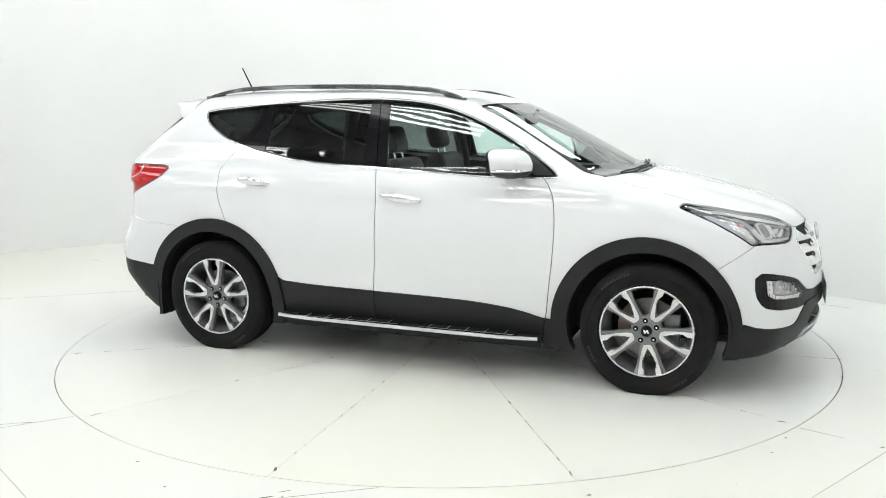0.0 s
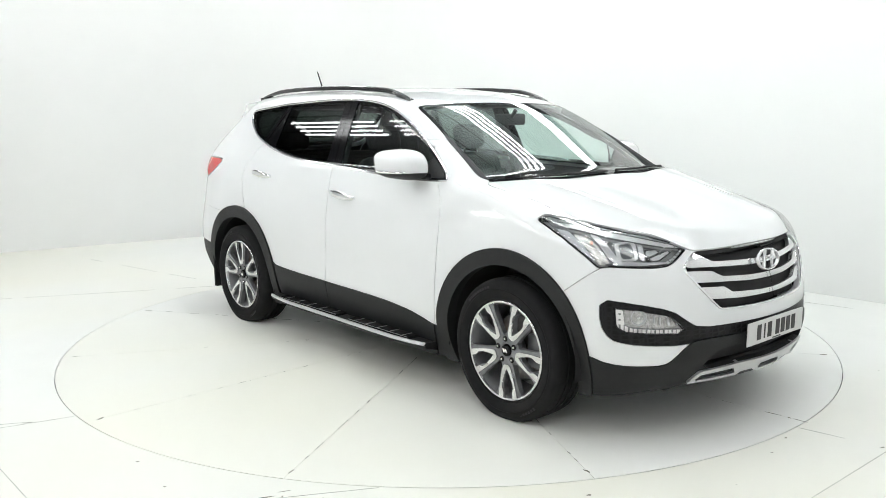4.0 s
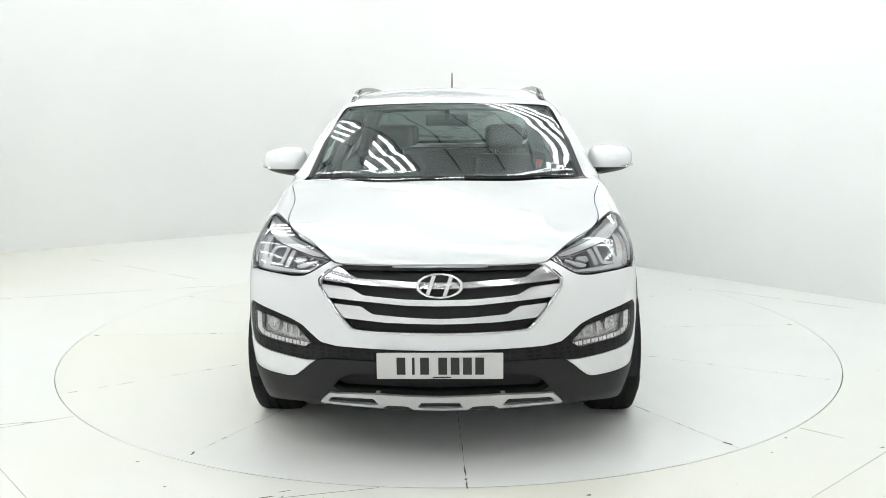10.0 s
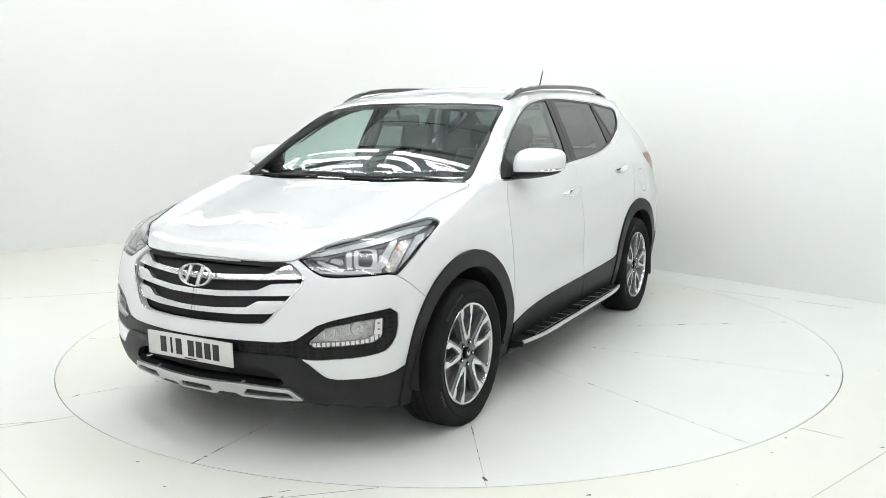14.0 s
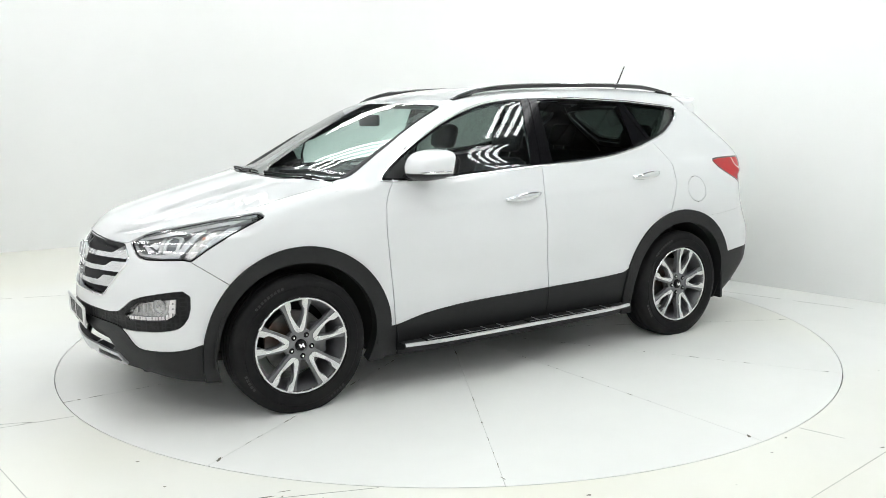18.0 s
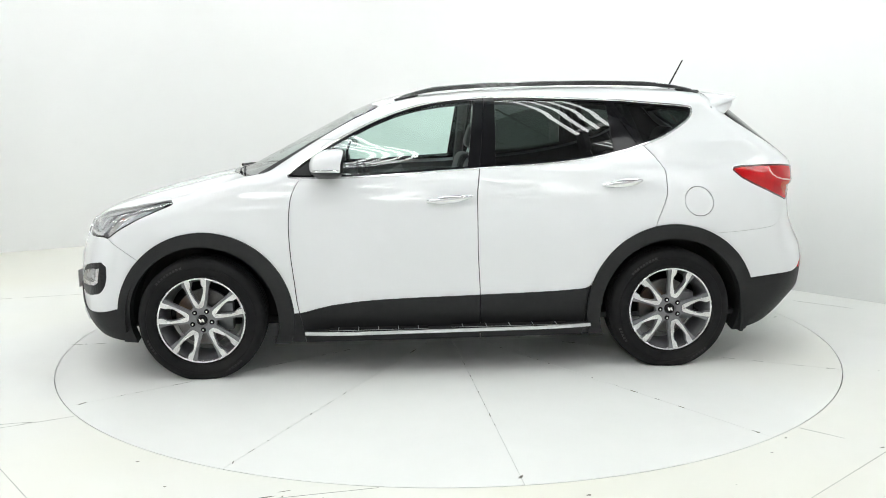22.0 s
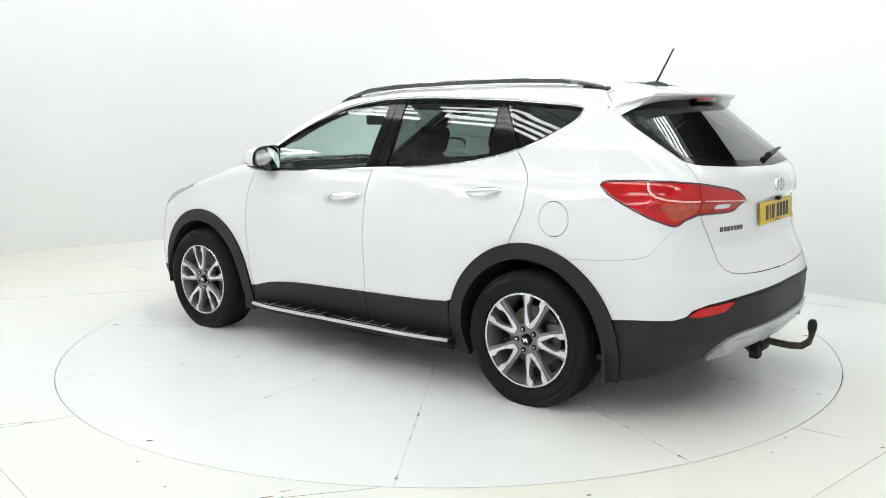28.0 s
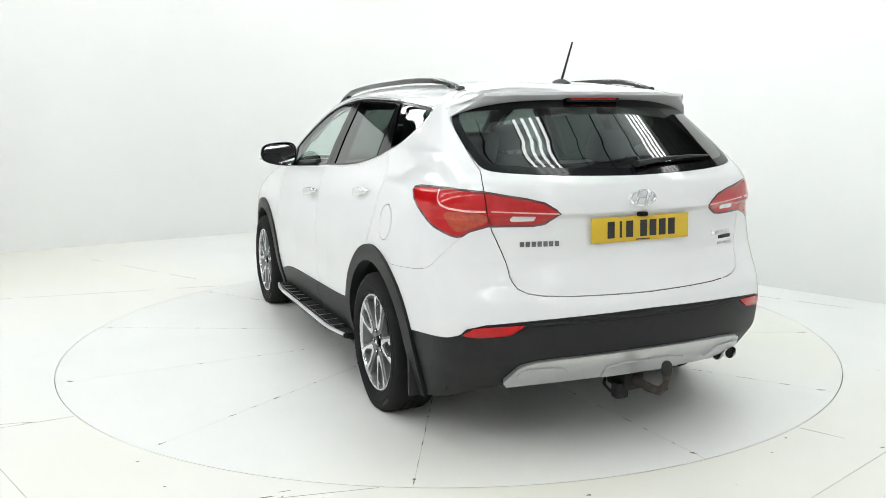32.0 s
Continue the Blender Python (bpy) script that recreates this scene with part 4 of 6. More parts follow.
RIB_MID = outline((-2.281, 0.207, 0.34), (-2.325, 0.208, 0.395), (-2.347, 0.12, 0.411), (-2.347, -0.2, 0.411), (-2.30, -0.2, 0.34), smooth=0)
rib_out, rskid = carve(rskid, RIB_OUT, 0.0)
rib_mid, rskid = carve(rskid, RIB_MID, 0.0)
amber, tail_out = carve(tail_out, AMBER, 0.0)
reverse, tail_in = carve(tail_in, REVERSE, 0.0)
FLAP = np.array([(1.498 + 0.082 * math.cos(k * math.pi / 24), 0.964 + 0.084 * math.sin(k * math.pi / 24)) for k in range(48)])
FLAP[:, 0] = [float(ucoord(-x, 0.905)) for x in FLAP[:, 0]]
flap, skin_left = carve(skin, FLAP, 0.002)
solid("rear_quarter_panel", skin_left, M["paint"], car)
solid("rear_quarter_panel", skin, M["paint"], car, mirror=True)
solid("fuel_flap", flap, M["paint"], car, "round white fuel flap")
tailgate = solid("tailgate", gate, M["paint"], car, "white tailgate", both=True)
solid("gate_lining", gate, M["trim"], tailgate, "dark inner lining of the tailgate", both=True, off=-0.05, depth=0)
rear_glass, rear_frit = split_line(rglass, lambda sh: outline_distance(sh["Q"], RGLASS) + np.where(sh["Q"][:, 1] > 1.44, 0.03 + (sh["Q"][:, 1] - 1.44) * 0.35, 0.03), 0.0)
solid("rear_window", rear_glass, M["glass_rear"], tailgate, "dark tinted rear window", both=True, depth=0.004)
solid("rear_window_border", rear_frit, M["gloss_black"], tailgate, both=True, depth=0.004)
rear_bumper = solid("rear_bumper", tail_cover, M["paint"], car, "white rear bumper", both=True)
solid("bumper_skirt", rskirt, M["clad"], rear_bumper, "black plastic lower rear bumper", both=True, off=-0.004, depth=0.03)
strip("bumper_crease", CREASE, M["clad"], rear_bumper, 0.018, 0.006, both=True, closed=False, label="raised black lip along the bumper", out=-0.004)
rear_skid = solid("skid_plate", rskid, M["satin"], car, "silver rear skid plate with raised ribs", both=True, off=0.012, depth=0.03)
for right in (False, True):
    solid("raised_rib", rib_out, M["satin"], rear_skid, mirror=right, off=0.022, depth=0.014)
solid("raised_rib", rib_mid, M["satin"], rear_skid, both=True, off=0.022, depth=0.014)
STRIPE = outline((-1.945, 0.816, 1.153), (-1.952, 0.828, 1.125), (-1.968, 0.835, 1.105), (-1.992, 0.832, 1.089), (-2.036, 0.813, 1.077), (-2.10, 0.76, 1.069), (-2.142, 0.690, 1.067), smooth=0)
STRIPE_IN = outline((-2.152, 0.67, 1.068), (-2.2, 0.55, 1.062), (-2.246, 0.395, 1.053), smooth=0)
for right in (False, True):
    lamp = solid("tail_lamp", tail_out, M["red"], car, "red rear lamp with an amber indicator", mirror=right)
    solid("indicator", amber, M["amber"], lamp, mirror=right, depth=0.004)
    solid("lamp_housing", tail_out, M["dark"], lamp, mirror=right, off=-0.03, depth=0)
    strip("light_guide", STRIPE, M["guide"], lamp, 0.009, 0.002, mirror=right, closed=False)
    lamp = solid("tail_lamp", tail_in, M["red_dark"], car, "red rear lamp on the tailgate", mirror=right)
    solid("reversing_light", reverse, M["clear_white"], lamp, mirror=right, depth=0.004)
    solid("lamp_housing", tail_in, M["dark"], lamp, mirror=right, off=-0.03, depth=0)
    strip("light_guide", STRIPE_IN, M["guide"], lamp, 0.006, 0.002, mirror=right, closed=False)
    strip("lamp_edge", TAIL, M["red_edge"], lamp, 0.010, 0.002, mirror=right)
    solid("rear_reflector", reflector, M["red"], rear_bumper, "red rear fog light", mirror=right, off=0.0)

# cladding, windows and pillars

def between(a, b):
    """Where x lies between two lines that lean with the height; below zero inside."""
    fa, fb = curve(*a), curve(*b)
    return lambda sh: np.maximum(sh["P"][:, 0] - fa(sh["P"][:, 2]), fb(sh["P"][:, 2]) - sh["P"][:, 0])


pane_area, frame_edge = split_line(dlo, lambda sh: outline_distance(sh["Q"], DLO) + 0.016, 0.0)
sail, pane_area = split_line(pane_area, lambda sh: 0.585 + 0.75 * (sh["P"][:, 2] - 1.12) - sh["P"][:, 0], 0.001)
pane_f, pane_area = split_line(pane_area, between(((1.1, 9), (1.6, 9)), ((1.16, -0.169), (1.55, -0.223))), 0.001)
trim_f, pane_area = split_line(pane_area, between(((1.1, 9), (1.6, 9)), ((1.16, -0.24), (1.57, -0.287))), 0.0025)
trim_r, pane_area = split_line(pane_area, between(((1.1, 9), (1.6, 9)), ((1.16, -0.333), (1.55, -0.348))), 0.001)
pane_r, pane_area = split_line(pane_area, between(((1.1, 9), (1.6, 9)), ((1.26, -1.026), (1.50, -1.008))), 0.001)
post, pane_area = split_line(pane_area, between(((1.1, 9), (1.6, 9)), ((1.26, -1.034), (1.50, -1.017))), 0.0)
pane_s, pane_area = split_line(pane_area, lambda sh: np.interp(sh["P"][:, 2], [1.25, 1.30, 1.487, 1.56], [-1.205, -1.165, -1.042, -1.0]) - sh["P"][:, 0], 0.001)
post2, pane_q = split_line(pane_area, lambda sh: np.interp(sh["P"][:, 2], [1.25, 1.30, 1.487, 1.56], [-1.245, -1.205, -1.082, -1.04]) - sh["P"][:, 0], 0.002)
for right in (False, True):
    fd, rd = doors["front_door", right], doors["rear_door", right]
    solid("door_cladding", low_f, M["clad"], fd, "black lower door cladding", mirror=right, off=0.006)
    solid("door_cladding", low_r, M["clad"], rd, "black lower door cladding", mirror=right, off=0.006)
    solid("wheel_arch_cladding", arch_f, M["clad"], car, "black wheel arch trim", mirror=right, off=0.014, depth=0.06)
    solid("wheel_arch_cladding", arch_r, M["clad"], car, "black wheel arch trim", mirror=right, off=0.014, depth=0.06)
    for piece in (sill_f, sill_r):
        solid("sill", piece, M["clad"], car, mirror=right)
    solid("window_frame", frame_edge, M["gloss_black"], car, "black window surround", mirror=right, off=-0.002, depth=0.03)
    solid("mirror_sail", sail, M["clad"], fd, mirror=right, depth=0.03)
    for piece, nm, mt, host in ((pane_f, "window_glass", "glass", fd), (pane_r, "window_glass", "glass_dark", rd), (pane_q, "rear_quarter_window", "glass_dark", car)):
        solid(nm, piece, M[mt], host, {"glass": "green-tinted clear side window", "glass_dark": "dark privacy glass"}[mt], mirror=right, off=-0.006, depth=0.004)
    solid("pillar_trim", trim_f, M["gloss_black"], fd, mirror=right, off=-0.001)
    solid("pillar_trim", trim_r, M["gloss_black"], rd, mirror=right, off=-0.001)
    solid("window_bar", post, M["gloss_black"], rd, mirror=right, off=-0.002)
    solid("pillar_trim", pane_s, M["gloss_black"], rd, mirror=right, off=-0.004)
    solid("pillar_trim", post2, M["gloss_black"], rd, mirror=right, off=-0.002)
    strip("window_chrome", DLO, M["chrome_soft"], car, 0.011, 0.004, mirror=right, label="thin chrome strip round the side windows")
    for piece, host in ((front_door, fd), (rear_door, rd)):
        solid("door_lining", piece, M["trim"], host, "dark inner door lining", mirror=right, off=-0.07, depth=0)
    solid("inner_panel", skin, M["trim"], car, mirror=right, off=-0.06, depth=0)


# ---- wheels ----
def polar(r, a):
    return (r * math.sin(radians(a)), r * math.cos(radians(a)))


WHEEL = 1.035
def seat_wheel(hub):
    """Full size, and the tyre a little flat where it stands."""
    seen = set()
    for ob in hub.children_recursive:
        me = ob.data
        if me.name in seen:
            continue
        seen.add(me.name)
        for v in me.vertices:
            v.co.x, v.co.z = v.co.x * WHEEL, v.co.z * WHEEL
            if v.co.z < -0.24 and v.co.y > -0.05 and ob.name.startswith("tyre"):
                v.co.y += 0.9 * (v.co.z + 0.24) ** 2
            v.co.z = max(v.co.z, -0.340)


def build_wheel(x, right, phase, name="wheel"):
    hub = new(name, None)
    hub.parent = car
    hub.matrix_basis = pose(x, -0.922 if right else 0.922, 0.333, 0, 0, 180 if right else 0)
    hub["label"] = "alloy wheel with five split spokes and black tyre"
    bm = bmesh.new()
    lathe(bm, [(0.232, -0.03), (0.238, -0.008), (0.244, 0.004), (0.248, 0.010), (0.252, 0.008), (0.272, 0.015), (0.290, 0.018), (0.294, 0.014), (0.298, 0.016), (0.314, 0.013), (0.328, 0.005), (0.337, -0.006), (0.342, -0.022), (0.3435, -0.058), (0.339, -0.060), (0.339, -0.066), (0.344, -0.068), (0.3445, -0.098), (0.339, -0.100), (0.339, -0.108), (0.3445, -0.110),
               (0.344, -0.142), (0.339, -0.144), (0.339, -0.150), (0.3435, -0.152), (0.342, -0.185), (0.328, -0.208), (0.29, -0.222), (0.24, -0.21)], 96)
    tyre = part("tyre", bm, M["tyre"], hub)
    bm = bmesh.new()
    for k in range(72):
        a = 2 * math.pi * k / 72
        m = Matrix.Rotation(a, 4, "Y")
        vs = box(bm, -0.0035, 0.0035, -0.036, -0.004, 0.338, 0.3435)
        for v in vs:
            v.co.z -= max(0, v.co.y + 0.03) * 0.34
            v.co.z += 0.0015
            v.co = m @ v.co
    tread = part("tread_block", bm, M["tyre"], tyre, smooth_angle=0)
    tagged(tread, kind="stuff")
    bm = bmesh.new()
    for a0, count in ((18, 9), (200, 7), (110, 5)):
        for k in range(count):
            m = Matrix.Rotation(radians(a0 + 3.6 * k), 4, "Y")
            box(bm, -0.0062, 0.0062, 0.0125, 0.0165, 0.301, 0.313, m=m)
    tagged(part("sidewall_mark", bm, M["tyre_mark"], tyre, "raised grey marks on the sidewall", 0), kind="stuff")
    bm = bmesh.new()
    lathe(bm, [(0.239, -0.014), (0.240, 0.002), (0.2365, 0.005), (0.229, 0.003), (0.225, -0.012)], 96)
    part("rim", bm, M["alloy"], hub, "bright rim edge")
    bm = bmesh.new()
    lathe(bm, [(0.226, -0.008), (0.218, -0.03), (0.205, -0.08), (0.200, -0.16), (0.21, -0.2)], 72)
    part("barrel", bm, M["alloy_dark"], hub)
    bm = bmesh.new()
    lathe(bm, [(0.0, -0.098), (0.155, -0.098), (0.158, -0.102), (0.158, -0.118), (0.0, -0.118)], 64)
    part("brake_disc", bm, M["steel"], hub)
    bm = bmesh.new()
    box(bm, -0.16, -0.075, -0.135, -0.075, -0.075, 0.085, 0.012)
    part("brake_caliper", bm, M["alloy_dark"], hub)
    bm = bmesh.new()
    lathe(bm, [(0.0, -0.02), (0.034, -0.02), (0.036, -0.016), (0.060, -0.012), (0.078, -0.02), (0.082, -0.045), (0.06, -0.09)], 60)
    part("hub_centre", bm, M["alloy_dark"], hub)
    bm = bmesh.new()
    lathe(bm, [(0.0, -0.004), (0.022, -0.004), (0.027, -0.008), (0.029, -0.02)], 40)
    cap = part("centre_cap", bm, M["gloss_black"], hub, "dark centre cap with a silver badge")
    bm = bmesh.new()
    slab(bm, [(-0.013, -0.010), (-0.006, -0.010), (-0.001, -0.001), (0.005, -0.010), (0.012, -0.010), (0.013, 0.010), (0.006, 0.010), (0.001, 0.001), (-0.005, 0.010), (-0.012, 0.010)], 0.002, "y")
    for v in bm.verts:
        v.co.x += 0.35 * v.co.z
        v.co.y -= 0.0035
    part("badge", bm, M["chrome"], cap, smooth_angle=0)
    for i in range(5):
        a0 = phase + 72 * i
        # grey spoke body under each bright pair
        bm = bmesh.new()
        half = ((0.060, 34), (0.075, 27), (0.12, 22.5), (0.18, 20), (0.229, 21), (0.229, 7.0), (0.202, 7.2), (0.183, 10.8), (0.160, 11.4), (0.115, 6.8), (0.098, 0))
        outl = [polar(rr, a0 - g) for rr, g in half] + [polar(rr, a0 + g) for rr, g in half[-2::-1]]
        vs = slab(bm, outl, -0.030, "y")
        for v in vs:
            rr = math.hypot(v.co.x, v.co.z)
            v.co.y += -0.014 + 0.008 * (rr / 0.23) ** 2
        spoke = part("spoke", bm, M["alloy_dark"], hub, "split spoke with bright machined faces", smooth_angle=25)
        for s in (-1, 1):
            bm = bmesh.new()
            leg = [polar(rr, a0 + s * g) for rr, g in ((0.068, 0.2), (0.069, 9), (0.077, 15.4), (0.096, 17.4), (0.15, 16.8), (0.195, 16.0), (0.2305, 15.2), (0.2305, 7.8), (0.202, 8.0), (0.183, 11.6), (0.160, 12.2), (0.115, 7.8), (0.095, 2.8), (0.088, 0.2))]
            vs = slab(bm, leg if s > 0 else leg[::-1], 0.010, "y")
            for v in bm.verts:
                rr = math.hypot(v.co.x, v.co.z)
                v.co.y += -0.015 + 0.009 * (rr / 0.23) ** 2
            part("spoke_face", bm, M["alloy"], hub, smooth_angle=25)
        bm = bmesh.new()
        px, pz = polar(0.055, a0 + 36)
        lathe(bm, [(0.0, 0.002), (0.0048, 0.002), (0.0060, -0.001), (0.0060, -0.012)], 12, (px, -0.008, pz))
        part("wheel_nut", bm, M["chrome"], hub)
        # black disc paints the shade of the uncut hole round the nut
        bm = bmesh.new()
        lathe(bm, [(0.0140, -0.0112), (0.0125, -0.0088), (0.0, -0.0100)], 16, (px, 0, pz))
        part("nut_hole", bm, M["gloss_black"], hub)
    seat_wheel(hub)
    return hub


build_wheel(1.35, False, 6.0)
build_wheel(-1.35, False, -15.5)
build_wheel(1.35, True, 42.6)
build_wheel(-1.35, True, 4.0)

# wheel wells, underbody, mud flaps
for wx in (1.345, -1.352):
    for s in (1, -1):
        bm = bmesh.new()
        n = 24
        rows = []
        for k in range(n + 1):
            a = math.pi * (k / n) * 1.10 - 0.05 * math.pi
            rows.append([bm.verts.new((wx + 0.435 * math.cos(a), s * y, 0.335 + 0.435 * math.sin(a))) for y in (0.90, 0.58)])
        for a, b in zip(rows, rows[1:]):
            bm.faces.new((a[0], b[0], b[1], a[1]))
        bm.faces.new([r[1] for r in rows])
        part("wheel_well", bm, M["dark"], car, "dark inner wheel arch")
bm = bmesh.new()
box(bm, -1.90, 2.05, -0.60, 0.60, 0.225, 0.275, 0.02)
box(bm, -0.93, 0.92, -0.84, 0.84, 0.20, 0.26, 0.02)
part("underbody", bm, M["dark"], car, "dark underbody")
bm = bmesh.new()
tube(bm, [(0.9, 0.15, 0.20), (-0.8, 0.15, 0.20), (-1.3, -0.2, 0.22), (-1.8, -0.42, 0.23)], 0.035, 10)
part("exhaust_pipe", bm, M["rust"], car)
for s in (1, -1):
    bm = bmesh.new()
    vs = box(bm, -1.80, -1.776, s * 0.70, s * 0.915, 0.185, 0.50, 0.006)
    part("mud_flap", bm, M["clad"], car, "black mud flap")


# ---- running boards ----
def build_board(s):
    n = 40
    bm = bmesh.new()
    rows = []
    for k in range(n + 1):
        t = k / n
        x = 0.775 - 1.65 * t
        e = min(t, 1 - t)
        yo = 0.985 - 0.035 * max(0, 1 - e / 0.20) ** 2
        z = 0.252 + 0.012 * t
        rows.append([bm.verts.new((x, s * y, zz)) for y, zz in ((0.80, z), (yo - 0.008, z), (yo, z - 0.008), (yo - 0.004, z - 0.026), (0.86, z - 0.05), (0.80, z - 0.05))])
    for a, b in zip(rows, rows[1:]):
        for j in range(6):
            bm.faces.new((a[j], a[(j + 1) % 6], b[(j + 1) % 6], b[j]))
    bm.faces.new(rows[0])
    bm.faces.new(rows[-1][::-1])
    board = part("running_board", bm, M["clad"], car, "black running board with a silver edge")
    bm = bmesh.new()
    rows = []
    for k in range(n + 1):
        t = k / n
        x = 0.770 - 1.64 * t
        e = min(t, 1 - t)
        yo = 0.988 - 0.035 * max(0, 1 - e / 0.20) ** 2
        z = 0.253 + 0.012 * t
        rows.append([bm.verts.new((x, s * y, zz)) for y, zz in ((yo - 0.013, z - 0.004), (yo - 0.012, z + 0.004), (yo, z + 0.002), (yo + 0.003, z - 0.011), (yo - 0.004, z - 0.015))])
    for a, b in zip(rows, rows[1:]):
        for j in range(5):
            bm.faces.new((a[j], a[(j + 1) % 5], b[(j + 1) % 5], b[j]))
    bm.faces.new(rows[0])
    bm.faces.new(rows[-1][::-1])
    part("edge_strip", bm, M["edge_silver"], board, "silver edge strip")
    for x0, x1 in ((0.64, 0.07), (-0.06, -0.74)):
        bm = bmesh.new()
        zt = 0.258 if x0 > 0 else 0.262
        vs = box(bm, x1, x0, s * 0.865, s * 0.962, zt - 0.004, zt + 0.006, 0.003)
        pad = part("tread_pad", bm, M["tyre"], board, "ribbed black rubber tread")
        for k in range(5):
            cx = x1 + (x0 - x1) * (k + 0.5) / 5
            bm = bmesh.new()
            box(bm, cx - 0.002, cx + 0.002, s * 0.868, s * 0.968, zt + 0.006, zt + 0.008)
            part("tread_rib", bm, M["satin"], board, smooth_angle=0)
        for yy in (0.868, 0.962):
            bm = bmesh.new()
            box(bm, x1, x0, s * (yy - 0.0012), s * (yy + 0.0012), zt + 0.006, zt + 0.008)
            part("tread_line", bm, M["satin"], board, smooth_angle=0)


build_board(1)
build_board(-1)


# ---- door handles, mirrors ----
def build_handle(x0, z0, x1, z1, right, door):
    s = -1 if right else 1
    n = 14
    u = np.linspace(-x0, -x1, n + 1)
    z = np.linspace(z0, z1, n + 1)
    base = on_side(u, z)
    bm = bmesh.new()
    rows = []
    for k in range(n + 1):
        t = k / n
        out = 0.004 + 0.026 * min(1, math.sin(math.pi * t) * 1.8) ** 0.8
        hh = 0.007 + 0.016 * math.sin(math.pi * min(1, 0.05 + t * 0.95)) ** 0.8
        c = base[k]
        rows.append([bm.verts.new((c[0], s * (c[1] + out + dy), c[2] + dz)) for dy, dz in [(0.011 * math.cos(g), hh * math.sin(g)) for g in [2 * math.pi * q / 12 for q in range(12)]]])
    for a, b in zip(rows, rows[1:]):
        for j in range(12):
            bm.faces.new((a[j], a[(j + 1) % 12], b[(j + 1) % 12], b[j]))
    bm.faces.new(rows[0])
    bm.faces.new(rows[-1][::-1])
    part("handle", bm, M["chrome"], door, "chrome door handle")
    # shallow dish behind the grip
    cx, cz = (x0 + x1) / 2, (z0 + z1) / 2 - 0.006
    bm = bmesh.new()
    ringp = []
    for r in (1.0, 0.8, 0.5, 0.0):
        m = 28 if r else 1
        uu = np.array([-(cx + 0.078 * r * math.cos(2 * math.pi * k / m)) for k in range(m)])
        zz = np.array([cz + 0.042 * r * math.sin(2 * math.pi * k / m) for k in range(m)])
        p = on_side(uu, zz, 0.0015 if r == 1 else 0.0012)
        ringp.append([bm.verts.new((q[0], s * q[1], q[2])) for q in p])
    for a, b in zip(ringp, ringp[1:]):
        m = len(a)
        for k in range(m):
            bm.faces.new((a[k], a[(k + 1) % m], b[(k + 1) % m], b[k]) if len(b) > 1 else (a[k], a[(k + 1) % m], b[0]))
    part("handle_dish", bm, M["paint"], door)


for right in (False, True):
    build_handle(0.068, 0.984, -0.190, 1.010, right, doors["front_door", right])
    build_handle(-0.944, 1.062, -1.200, 1.086, right, doors["rear_door", right])


